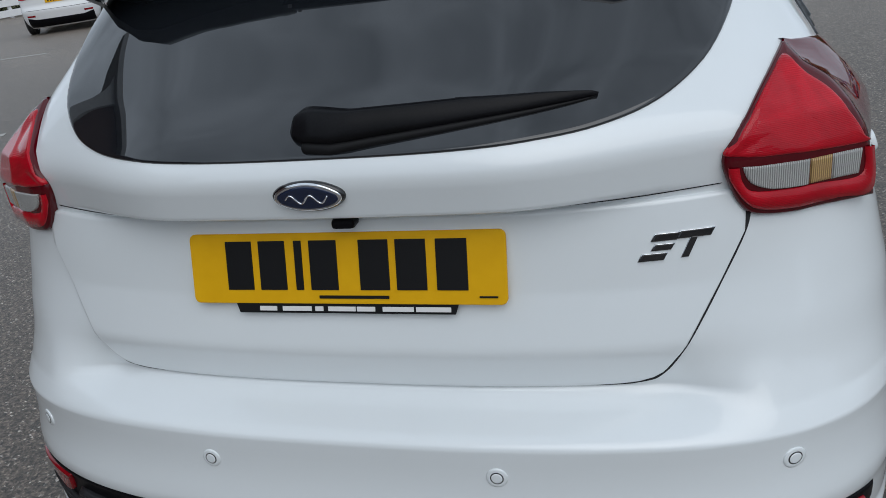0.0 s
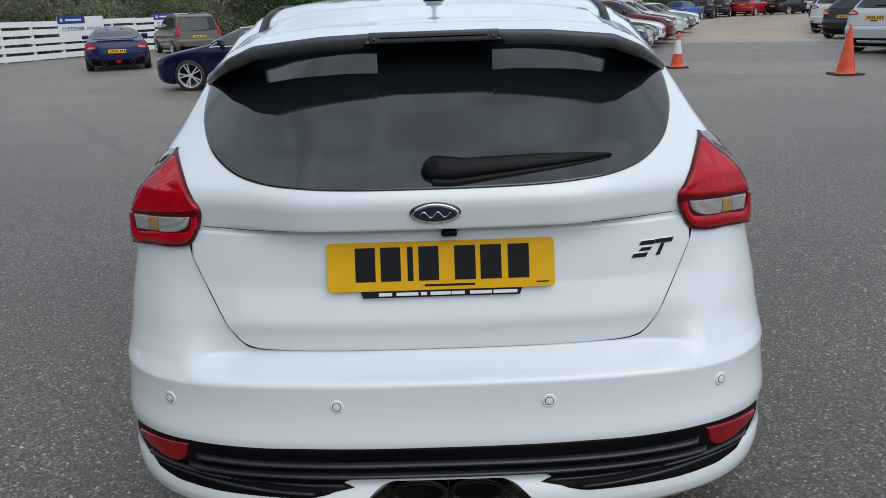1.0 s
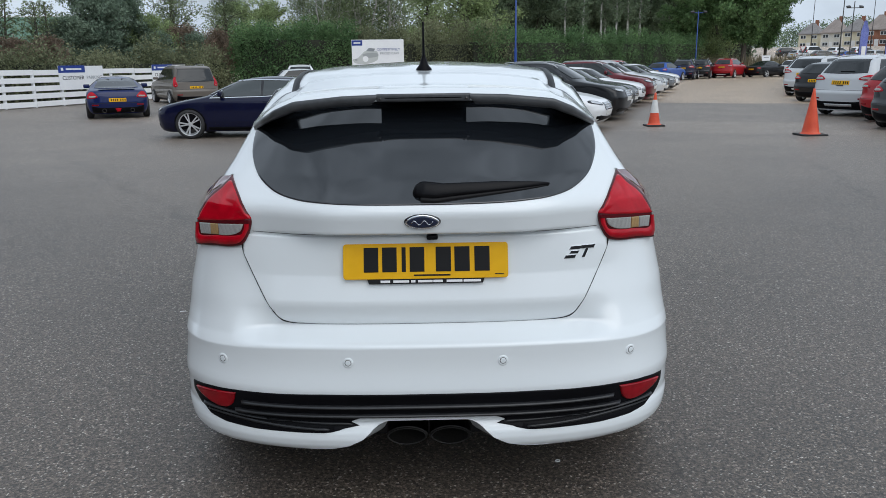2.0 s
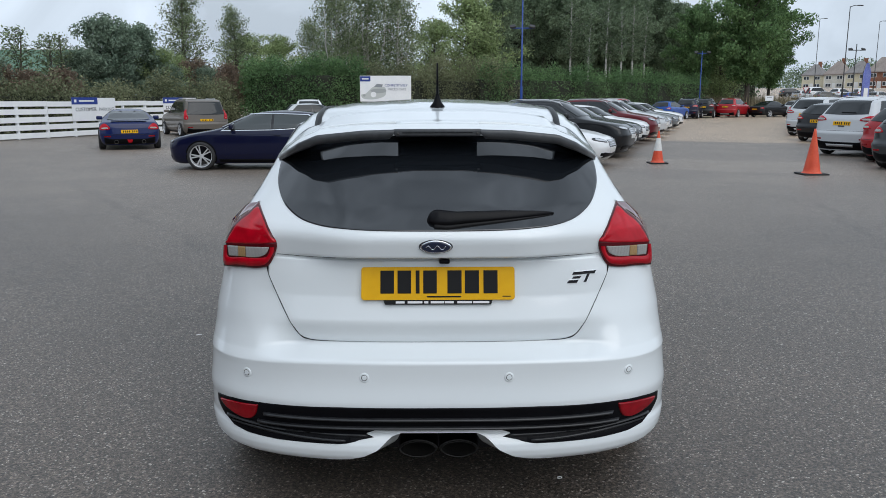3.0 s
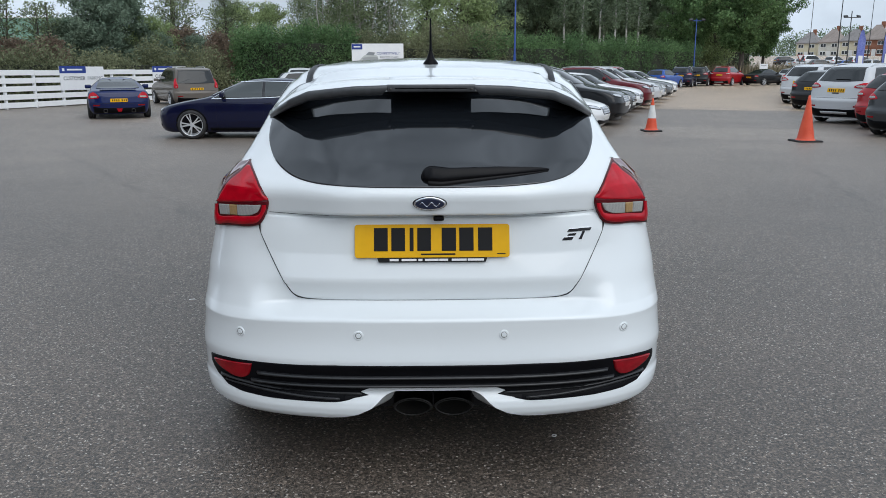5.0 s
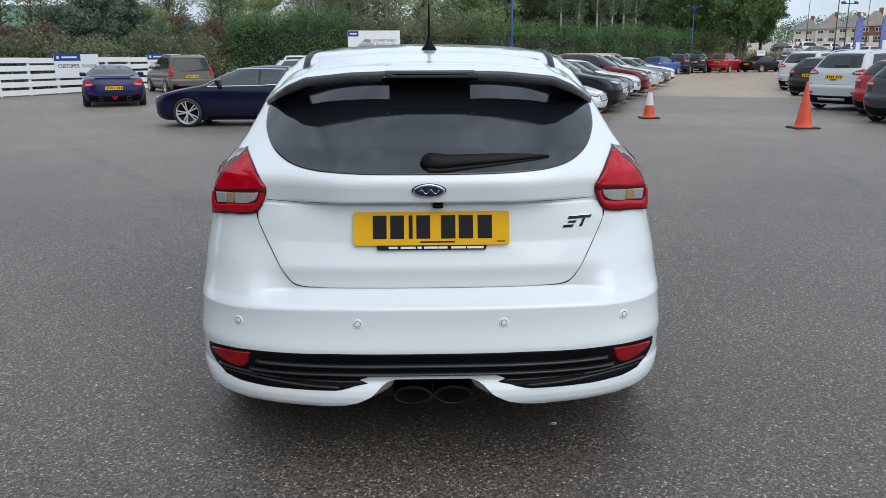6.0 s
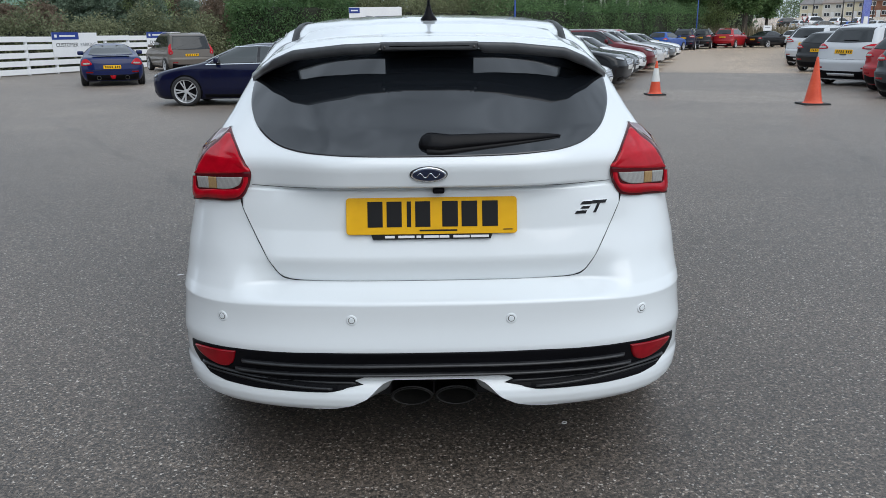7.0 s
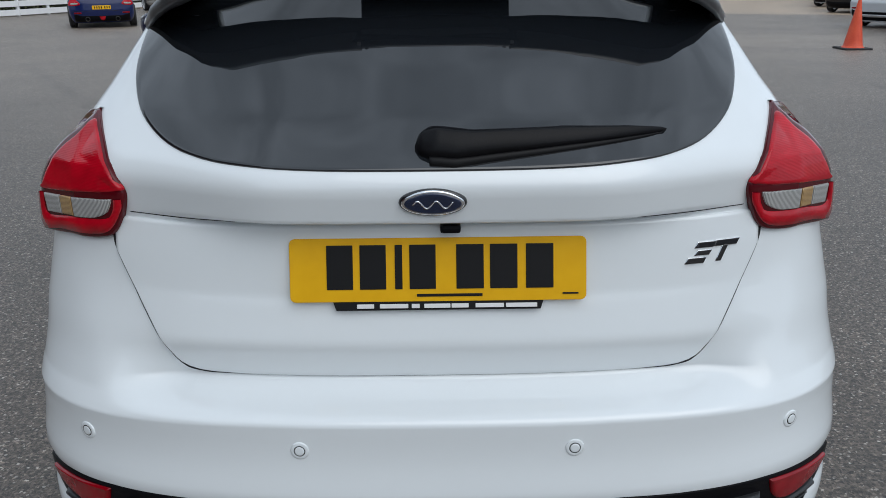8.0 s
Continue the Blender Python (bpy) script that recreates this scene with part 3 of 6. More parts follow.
def side_glass(car, S, belt, top, ya, ym, yb, surround, pane):
    """Side windows on a black band, with a trim line round them all."""
    two = ym - ya > 0.4
    rear = [(ya, belt + 0.08), (ym - 0.03, belt + 0.02), (ym - 0.03, top + 0.015), (ya + 0.34, top - 0.01)]
    wins = [[(ym + 0.03, belt + 0.015), (yb - 0.04, belt), (yb - 0.62, top), (ym + 0.03, top + 0.015)]] + ([rear] if two else [])
    back = [(ya, belt + 0.08, 1), (ya + 0.34, top - 0.01, 1)] if two else [(ym - 0.02, belt + 0.02, 1), (ym + 0.02, top + 0.015, 1)]
    band = [back[0], (ym, belt + 0.015, 1), (yb, belt, 1), (yb - 0.60, top, 1), (ym, top + 0.018, 1), back[1]]
    cy, cz = sum(p[0] for p in band) / len(band), (belt + top) / 2
    for sign in (1, -1):
        for name, mat, e, h in (("window_surround", surround, 0.036, 0.007), ("window_band", GLOSS, 0.016, 0.010)):
            grown = [(y + e * (1.8 if y > cy else -1.2), z + e * (0.9 if z > cz else -0.8), 1) for y, z, _ in band]
            solid(name, *ring_patch(smooth_outline(grown, 5), S.on_side(sign), h), mat, car)
        for w in wins:
            solid("side_window", *ring_patch(smooth_outline([(*p, 1) for p in w], 6), S.on_side(sign), 0.014), pane, car)


def fit_sides(car, S, kind_row, paint_mat, surround=None):
    """Windows, doors' handles, mirrors, arches and wheels along both sides."""
    shape, belt, top, ya, ym, yb, axle_r, axle_f, size = kind_row
    surround = surround or GLOSS
    side_glass(car, S, belt, top, ya, ym, yb, surround, PALE_CABIN if surround == CHROME else CABIN)
    for sign in (1, -1):
        for y in (axle_r, axle_f):
            r = 0.36 * size
            arch = [(y + r * math.cos(a), max(0.2, 0.325 * size + r * math.sin(a))) for a in (2 * math.pi * k / 28 for k in range(28))]
            v, f = ring_patch(arch, S.on_side(sign), 0.0025)
            solid("wheel_arch", v, f, BLACK, car)
            wheel(car, sign * (S.side_x(y, 0.55) - 0.064), y, size)
        for y in (ym - 0.12, ym - 1.02):
            if y > 0.5:
                v, f = ring_patch(rounded(y - 0.09, y + 0.09, belt - 0.13, belt - 0.1, 0.012), S.on_side(sign), 0.02)
                solid("door_handle", v, f, paint_mat, car).color = car.color
        x = S.side_x(yb - 0.15, belt + 0.05)
        bm = block(0.2, 0.1, 0.13, (sign * (x + 0.12), yb - 0.22, belt + 0.08), 0.035)
        solid_mirror = part("mirror", bm, paint_mat, car, "", True)
        solid_mirror.color = car.color
        v, f = strip_patch(axle_r + 0.38 * size, axle_f - 0.38 * size, lambda y: 0.2, lambda y: 0.27, S.on_side(sign), 0.012, n=20, m=2)
        solid("sill", v, f, BLACK, car)
        for y in (ym, ym + 1.13, ym - 0.95):
            if axle_r + 0.2 < y < yb + 0.25:
                v, f = strip_patch(y - 0.004, y + 0.004, lambda q: 0.3, lambda q: belt - 0.04, S.on_side(sign), 0.0015, n=2, m=8, rim=0.001)
                solid("door_gap", v, f, SEAM, car)


def fit_front(car, S, belt, top, level, wide):
    """Windscreen, headlamps, grille, lower intake and plate."""
    out = smooth_outline([(-wide * 0.80, belt + 0.05, 1), (wide * 0.80, belt + 0.05, 1), (wide * 0.64, top + 0.01, 1), (-wide * 0.64, top + 0.01, 1)], 8)
    solid("windscreen", *ring_patch(out, S.on_front, 0.014), CABIN, car)
    for s in (1, -1):
        lamp = [(s * wide * 0.52, level + 0.00), (s * wide * 0.9, level + 0.05), (s * wide * 0.86, level + 0.12), (s * wide * 0.55, level + 0.08)]
        lens = solid("headlight", *ring_patch(smooth_outline(lamp, 5), S.on_front, 0.01), GLOSS, car, "clear glass headlight in a dark housing")
        unit = [(s * wide * 0.58, level + 0.022), (s * wide * 0.84, level + 0.058), (s * wide * 0.82, level + 0.105), (s * wide * 0.60, level + 0.072)]
        solid("lamp_unit", *ring_patch(smooth_outline(unit, 5), S.on_front, 0.014, 0.0), HEAD_LENS, lens)
        fog = rounded(min(s * wide * 0.60, s * wide * 0.80), max(s * wide * 0.60, s * wide * 0.80), 0.30, 0.37, 0.02)
        solid("fog_lamp_recess", *ring_patch(fog, S.on_front, 0.011), BLACK, car)
    solid("grille", *ring_patch(rounded(-wide * 0.42, wide * 0.42, level - 0.12, level + 0.06, 0.05), S.on_front, 0.008), GLOSS, car)
    for k in range(3):
        z = level - 0.09 + k * 0.055
        solid("grille_bar", *strip_patch(-wide * 0.4, wide * 0.4, lambda x: z, lambda x: z + 0.012, S.on_front, 0.016, n=14, m=1, rim=0.002), CHROME, car)
    solid("lower_intake", *ring_patch(rounded(-wide * 0.7, wide * 0.7, 0.24, 0.38, 0.04), S.on_front, 0.007), BLACK, car)
    solid("number_plate", *ring_patch(rounded(-0.26, 0.26, level - 0.24, level - 0.13, 0.01, 2), S.on_front, 0.014), WHITE_PLATE, car)


def fit_rear(car, S, belt, top, wide, low_lamp, tall_lamp, near=0.58):
    """Rear window, lamps, plate and bumper trim of a parked car."""
    tall_back = tall_lamp > 0.4
    a, b, sill = (0.80, 0.70, belt - 0.06) if tall_back else (0.70, 0.58, belt + 0.05)
    out = smooth_outline([(-wide * a, sill + 0.03), (-wide * (a - 0.06), sill), (0, sill - 0.02), (wide * (a - 0.06), sill), (wide * a, sill + 0.03), (wide * b, top), (wide * (b - 0.04), top + 0.025), (0, top + 0.035), (-wide * (b - 0.04), top + 0.025), (-wide * b, top)], 5)
    solid("rear_window", *ring_patch(out, S.on_rear, 0.014), CABIN, car)
    for s in (1, -1):
        lamp = [(s * wide * near, low_lamp + 0.02), (s * wide * 0.95, low_lamp), (s * wide * 0.92, low_lamp + tall_lamp * 0.7), (s * wide * max(0.80, near + 0.02), low_lamp + tall_lamp), (s * wide * (near + 0.04), low_lamp + tall_lamp * 0.6)]
        solid("tail_light", *ring_patch(smooth_outline(lamp, 5), S.on_rear, 0.014), RED_LENS, car, "red plastic tail light")
        inner = [(s * wide * (near + 0.06), low_lamp + 0.035), (s * wide * 0.89, low_lamp + 0.03), (s * wide * 0.88, low_lamp + 0.07), (s * wide * (near + 0.07), low_lamp + 0.075)]
        solid("reversing_light", *ring_patch(smooth_outline(inner, 4), S.on_rear, 0.02), CLEAR_LENS, car, "clear lens")
    z = low_lamp - 0.06
    solid("number_plate", *ring_patch(rounded(-0.26, 0.26, z - 0.055, z + 0.055, 0.01, 2), S.on_rear, 0.012), YELLOW, car, "yellow number plate")
    for k in range(7):
        x = -0.205 + k * 0.062 + (0.035 if k > 3 else 0)
        solid("plate_bar", *ring_patch(rounded(x, x + 0.036, z - 0.037, z + 0.037, 0.004, 1), S.on_rear, 0.0135, rings=2), INK, car)
    base = S.half[0][0] + 0.03
    up = {0.92: 0.41, 0.925: 0.36}.get(wide, 0.37)
    solid("rear_valance", *strip_patch(-wide * 0.86, wide * 0.86, lambda x: base, lambda x: up + 0.05 * ease(0.5, 0.8, abs(x)), S.on_rear, 0.007, 0.004, 40, 5), BLACK, car, "black lower bumper")
    for s in (1, -1):
        z = up + 0.085
        solid("reflector", *ring_patch(rounded(min(s * wide * 0.62, s * wide * 0.84), max(s * wide * 0.62, s * wide * 0.84), z - 0.022, z + 0.022, 0.012, 3), S.on_rear, 0.008), REFLECTOR, car)
    v, f = strip_patch(-wide * 0.9, wide * 0.9, lambda x: belt - 0.42, lambda x: belt - 0.412, S.on_rear, 0.0015, 0.002, 30, 1, 0.001)
    solid("tailgate_gap", v, f, SEAM, car)


PROTOTYPES = {}


def prototype(kind):
    """One car of each kind, built once; copies share its meshes."""
    if kind in PROTOTYPES:
        return PROTOTYPES[kind]
    row = KINDS[kind]
    S, belt, top = row[0], row[1], row[2]
    low, tall, wide = S.half[0][0], S.half[-1][0], max(h for _, h in S.half)
    car = new("parked_car")
    levels = [low + 0.04 * k for k in range(int((tall - 0.12 - low) / 0.04) + 1)] + [tall - 0.09, tall - 0.07, tall - 0.05, tall - 0.035, tall - 0.02, tall - 0.01, tall]
    solid("body", *S.shell(levels, 14, 16, 12), FLEET, car)
    fit_sides(car, S, row, FLEET, CHROME if kind == "sport" else GLOSS)
    fit_front(car, S, belt, top, {"suv": 0.80, "mpv": 0.78, "coupe": 0.55}.get(kind, 0.62), wide)
    fit_rear(car, S, belt, top, wide, {"suv": 0.99, "mpv": 0.85, "saloon": 0.76, "coupe": 0.66}.get(kind, 0.84), {"mpv": 0.45, "suv": 0.15, "coupe": 0.20}.get(kind, 0.14), {"mpv": 0.79, "suv": 0.56}.get(kind, 0.64))
    if kind in ("suv", "mpv"):
        for s in (1, -1):
            p = [(s * 0.56, y, roof_z(S, 0.56, y) + (0.045 if 0 < k < 6 else 0.0)) for k, y in enumerate((0.75, 0.85, 1.2, 1.6, 2.0, 2.35, 2.45))]
            solid("roof_rail", *tube(p, [0.014] * 7, 6), ALLOY, car)
    if kind == "suv":
        for s in (1, -1):
            bar = [(s * 0.56, 1.045), (s * 0.80, 1.05), (s * 0.79, 1.075), (s * 0.58, 1.07)]
            solid("lamp_inset", *ring_patch(smooth_outline(bar, 4), S.on_rear, 0.019), DEEP_RED, car, "dark red inset in the tail light")
        solid("tailgate_handle", *ring_patch(rounded(-0.10, 0.10, 0.835, 0.87, 0.015), S.on_rear, 0.012), GLOSS, car)
        solid("skid_plate", *strip_patch(-0.42, 0.42, lambda x: 0.28, lambda x: 0.345, S.on_rear, 0.016, 0.004, 24, 2), ALLOY, car, "silver skid plate under the bumper")
        part("rear_wiper", block(0.42, 0.015, 0.018, (0.12, 0.205, 1.235), 0.005), BLACK, car)
    if kind == "coupe":
        bm = block(1.1, 0.22, 0.025, (0, 0.3, 0.965), 0.01)
        part("boot_spoiler", bm, FLEET, car)
        solid("fog_light", *ring_patch(smooth_outline([(-0.09, 0.34, 1), (0.09, 0.34, 1), (0.05, 0.24, 1), (-0.05, 0.24, 1)], 3), S.on_rear, 0.02), RED_LENS, car, "red fog light in the diffuser")
        for s in (1, -1):
            v, f = lathe([(-0.02, 0.05), (-0.03, 0.058), (-0.02, 0.066), (0.15, 0.066)], 18, "x")
            pipe = solid("exhaust_pipe", v, f, STEEL, car)
            pipe.matrix_basis = pose(s * 0.42, 0.03, 0.27, 0, 0, 90)
    PROTOTYPES[kind] = car
    return car


def roof_z(S, x, y):
    a, b = 0.9, S.half[-1][0]
    for _ in range(30):
        m = (a + b) / 2
        inside = keyed(S.rear, m) < y < keyed(S.front, m) and S.side_x(y, m) > abs(x)
        a, b = (m, b) if inside else (a, m)
    return a


USED = set()


def park(kind, x, y, heading, color, label, group="", scale=1.0):
    """A parked car with its middle at x, y; heading in degrees clockwise from straight ahead."""
    proto = prototype(kind)
    mid = (proto_length(kind)) / 2
    m = pose(x, y, ground_z(x, y), 0, 0, -heading) @ Matrix.Translation((0, -mid, 0))
    if kind in USED:
        car = copy_thing(proto, m)
    else:
        USED.add(kind)
        car = proto
        car.matrix_basis = m
    car.scale = scale if type(scale) is tuple else (scale, scale, scale)
    for ob in (car, *car.children):
        ob.color = (*color, 1)
    if "label" in car:
        del car["label"]
    return tagged(car, label, "car", group)


def proto_length(kind):
    return max(v for _, v in KINDS[kind][0].front)


# ---- the white hatchback ----
def tail_bulge(x, z):
    swell = -0.052 * ease(0.926, 0.944, z) * (1 - ease(1.0, 1.22, z)) * (1 - ease(0.25, 0.56, abs(x)))
    a = abs(x)
    # the bumper's crease falls towards the corners, and its shoulders stand out beside the tailgate
    sunk = z + 0.017 * ease(0.3, 0.84, a) * ease(0.46, 0.54, z) * (1 - ease(0.63, 0.78, z))
    edge = keyed([(0.60, 0.474), (0.662, 0.484), (0.713, 0.518), (0.796, 0.564), (0.868, 0.598), (0.92, 0.602)], z)
    f = ease(edge - 0.015, edge + 0.16, a)
    return swell + (keyed(REAR, sunk) + (keyed(OUTER, sunk) - keyed(REAR, sunk)) * f - keyed(REAR, z)) * (z < 0.92)


def tunnel(x):
    return keyed([(0, 0.357), (0.13, 0.357), (0.165, 0.342), (0.205, 0.304), (0.25, 0.280), (0.30, 0.266), (0.37, 0.260), (0.6, 0.258), (0.72, 0.270), (0.80, 0.29), (0.9, 0.31)], abs(x))


FOCAL = Shape(REAR, NOSE, HALF, DEEP, 0.5, tail_bulge, 2.9, tunnel)


def wing_edge(x):
    """Trailing edge of the roof spoiler: y and z at x."""
    a = abs(x)
    return keyed([(0, 0.356), (0.3, 0.350), (0.45, 0.358), (0.50, 0.378), (0.55, 0.44), (0.605, 0.56)], a), keyed([(0, 1.357), (0.27, 1.349), (0.43, 1.333), (0.5, 1.305), (0.56, 1.272), (0.61, 1.245)], a)


def wing_top(x, f):
    a = abs(x)
    y, z = wing_edge(x)
    yr = keyed([(0, 0.70), (0.4, 0.70), (0.61, 0.66)], a)
    zr = roof_z(FOCAL, min(a, 0.6), yr) + 0.001
    return Vector((x, y + (yr - y) * f, z + (zr - z) * keyed([(0, 0), (0.12, 0.28), (0.25, 0.42), (0.41, 0.40), (1, 1)], f)))


def wing_piece(x0, x1, f0, f1, nx, nf, thick=0.026, drop=0.0):
    """A slab of the spoiler between two places across it and two along its depth."""
    verts, faces = [], []
    start, stop = f0, f1
    for i in range(nx + 1):
        x = x0 + (x1 - x0) * i / nx
        f0, f1 = (v(x) if callable(v) else v for v in (start, stop))
        thin = 1 - 0.75 * ease(0.44, 0.6, abs(x))
        loop = [wing_top(x, f0 + (f1 - f0) * k / nf) - Vector((0, 0, drop * thin)) for k in range(nf + 1)]
        low = [p - Vector((0, 0, thick * thin * (0.95 if 0 < k < nf else 0.8))) for k, p in enumerate(loop)]
        verts += loop + low[::-1]
    c = 2 * (nf + 1)
    for i in range(nx):
        for k in range(c):
            j = (k + 1) % c
            faces.append((i * c + k, i * c + j, (i + 1) * c + j, (i + 1) * c + k))
    faces += [tuple(range(c))[::-1], tuple(range(nx * c, nx * c + c))]
    return verts, faces


def slot_low(x):
    return 0.14 + 0.11 * min(1, max(0, (abs(x) - 0.15) / 0.31))


def slot_high(x):
    return slot_low(x) + 0.15


def joined(pieces):
    verts, faces = [], []
    for v, f in pieces:
        faces += [tuple(i + len(verts) for i in q) for q in f]
        verts += v
    return verts, faces


LAMP = [(0.648, 1.096, 1), (0.668, 1.072), (0.705, 1.046), (0.733, 1.012), (0.753, 0.978), (0.764, 0.94), (0.777, 0.868, 1), (0.70, 0.876), (0.622, 0.883), (0.585, 0.899), (0.563, 0.943), (0.557, 0.975), (0.570, 1.0), (0.602, 1.045)]


def strip_loop(outline, at):
    """A flat raised piece with a concave outline: halves joined across."""
    low = outline[:7:-1]
    def along(row, f):
        q = f * (len(row) - 1)
        k = min(int(q), len(row) - 2)
        p, t = [row[min(max(k + d, 0), len(row) - 1)] for d in (-1, 0, 1, 2)], q - k
        return tuple(p[1][c] + 0.5 * t * (p[2][c] - p[0][c] + t * (2 * p[0][c] - 5 * p[1][c] + 4 * p[2][c] - p[3][c] + t * (3 * (p[1][c] - p[2][c]) + p[3][c] - p[0][c]))) for c in (0, 1))
    verts, faces, m = [], [], 48
    inner, outer = outline[1:7], [outline[0]] + low + [outline[7]]
    for i in range(m + 1):
        a, b = along(inner, i / m), along(outer, i / m)
        for f, h in ((0, 0.004), (0.06, 0.0105), (0.5, 0.0112), (0.94, 0.0105), (1, 0.004)):
            verts.append(at(a[0] + (b[0] - a[0]) * f, a[1] + (b[1] - a[1]) * f, h))
    for i in range(m):
        for j in range(4):
            faces.append((i * 5 + j, i * 5 + j + 1, i * 5 + j + 6, i * 5 + j + 5))
    return verts, faces


def build_white_hatchback():
    S = FOCAL
    car = new("white_hatchback")
    car.color = (0.8, 0.81, 0.82, 1)
    tagged(car, "glossy white five-door hatchback with tinted rear window, parked on asphalt", "car")
    levels = [0.236 + 0.006 * k for k in range(22)] + [0.37 + 0.02 * k for k in range(10)] + [0.562 + 0.003 * k for k in range(18)] + [0.617, 0.623, 0.63, 0.638, 0.644, 0.65, 0.66]
    levels += [0.68 + 0.02 * k for k in range(12)] + [0.915, 0.922, 0.926, 0.929, 0.932, 0.936, 0.940, 0.944, 0.949, 0.956] + [0.97 + 0.015 * k for k in range(27)] + [1.375, 1.385, 1.395, 1.405, 1.415, 1.425, 1.435, 1.442, 1.449, 1.455, 1.46]
    solid("body", *S.shell(sorted(levels), 76, 30, 18), WHITE, car)
    # lower tailgate panel, standing in its gap
    gate = [(0, 0.646), (0.354, 0.647), (0.415, 0.6485), (0.44, 0.651), (0.46, 0.657), (0.476, 0.667), (0.508, 0.714), (0.554, 0.797), (0.588, 0.868), (0.592, 0.905)]
    gate = [(x + 0.0014, z - 0.0008) for x, z in gate]
    solid("tailgate_panel", *strip_patch(-0.5934, 0.5934, lambda x: keyed(gate, abs(x)), lambda x: 0.9255, S.on_rear, 0.006, 0.004, 180, 44, 0.004), WHITE, car)
    gap = [(0, 0.6425), (0.356, 0.6435), (0.445, 0.6465), (0.479, 0.662), (0.5125, 0.713), (0.559, 0.796), (0.593, 0.868), (0.597, 0.905), (0.597, 0.920, 1), (0.3, 0.921), (0, 0.921)]
    full = gap + [(-p[0], *p[1:]) for p in gap[-2:0:-1]]
    solid("tailgate_gap", *ring_patch(smooth_outline(full, 6), S.on_rear, 0.0015, 0.003, 0.001, 14), SEAM, car)
    # rear window
    win = [(0, 1.031), (0.18, 1.032), (0.306, 1.036), (0.398, 1.042), (0.474, 1.059), (0.536, 1.095), (0.574, 1.142), (0.591, 1.188), (0.590, 1.25), (0.55, 1.32), (0.46, 1.362), (0.2, 1.372), (0, 1.373)]
    full = win + [(-x, z) for x, z in win[-2:0:-1]]
    solid("rear_window", *ring_patch(smooth_outline(full, 5), S.on_rear, 0.004, 0.004, 0.004, 16), GLASS, car, "dark tinted rear window")
    # roof spoiler with two slots, its dark lip and the brake light
    for name, mat, thick, drop, g in (("roof_spoiler", WHITE, 0.024, 0.0, 0.0), ("spoiler_underside", BLACK, 0.003, 0.0255, 0.012)):
        pieces = [wing_piece(-0.61 + g, 0.61 - g, g, slot_low, 60, 6, thick, drop), wing_piece(-0.605 + g, 0.605 - g, slot_high, 1.0 - 10 * g, 60, 6, thick, drop), wing_piece(-0.15, 0.15, slot_low, slot_high, 12, 3, thick, drop)]
        pieces += [wing_piece(s * 0.46, s * (0.605 - g), slot_low, slot_high, 10, 3, thick, drop) for s in (1, -1)]
        solid(name, *joined(pieces), mat, car)
    for s in (1, -1):
        verts, faces = [], []
        n = 40
        for i in range(n + 1):
            x = s * (0.1525 + 0.4525 * i / n)
            y, z = wing_edge(x)
            h = 0.027 * min(1, 0.35 + 0.65 * i / 1.5) * (1 - 0.45 * ease(0.46, 0.61, abs(x)))
            for dy, dz in ((0.02, 0.004), (-0.003, 0.0025), (-0.008, -0.004), (-0.005, -h), (0.02, -h - 0.004)):
                verts.append((x, y + dy, z + dz))
        for i in range(n):
            for k in range(4):
                faces.append((i * 5 + k, i * 5 + k + 1, i * 5 + k + 6, i * 5 + k + 5))
        solid("spoiler_lip", verts, faces, TRIM, car, "dark grey lip under the spoiler")
    bm = block(0.314, 0.03, 0.026, (0, 0.3635, 1.3445), 0.006)
    for v in bm.verts:
        v.co.x *= 1.0 - 0.025 * (1.3575 - v.co.z) / 0.026
    lamp = part("brake_light", bm, TRIM, car, "high brake light in a dark housing", True)
    bm = block(0.26, 0.010, 0.011, (0, 0.3535, 1.344), 0.004)
    part("lens", bm, GLOSS, lamp)
    for s in (1, -1):
        solid("screw", *joined([([(s * 0.141 + a, 0.3475 - b, 1.3415 + c) for a, c, b in v], f) for v, f in [lathe([(0.0, 0.0045), (0.0015, 0.0035), (0.0018, 0.0005)], 10, "z")] for v in [[(p[0], p[1], p[2]) for p in v]]]), STEEL, lamp)
    # tail lights: their outer faces stand proud of the corner and run back along the flank
    def lamp_y(x, z):
        y = 0.207 + keyed([(0.55, 0.0), (0.60, 0.012), (0.66, 0.042), (0.75, 0.108), (0.79, 0.142)], x) + keyed([(0.97, 0.0), (1.012, 0.012), (1.045, 0.055), (1.072, 0.085), (1.10, 0.145)], z)
        return min(y, S.rear_y(x, z) - 0.003)
    for s in (1, -1):
        def at(x, z, h, s=s):
            if h < 0:
                return S.on_rear(s * x, z, h)
            e = 0.004
            n = Vector(((lamp_y(x + e, z) - lamp_y(x - e, z)) / (2 * e), -1, (lamp_y(x, z + e) - lamp_y(x, z - e)) / (2 * e))).normalized() * h
            return Vector((s * (x + n.x), lamp_y(x, z) + n.y, z + n.z))
        lamp = solid("tail_light", *ring_patch(smooth_outline(LAMP, 6), at, 0.008, 0.006, 0.008, 12), DEEP_RED, car, "red tail light with clear and amber band")
        # flank of the lamp, turning forward round the corner, with its ledge on top
        edge = smooth_outline(LAMP, 6)[:36]
        verts, faces = [], []
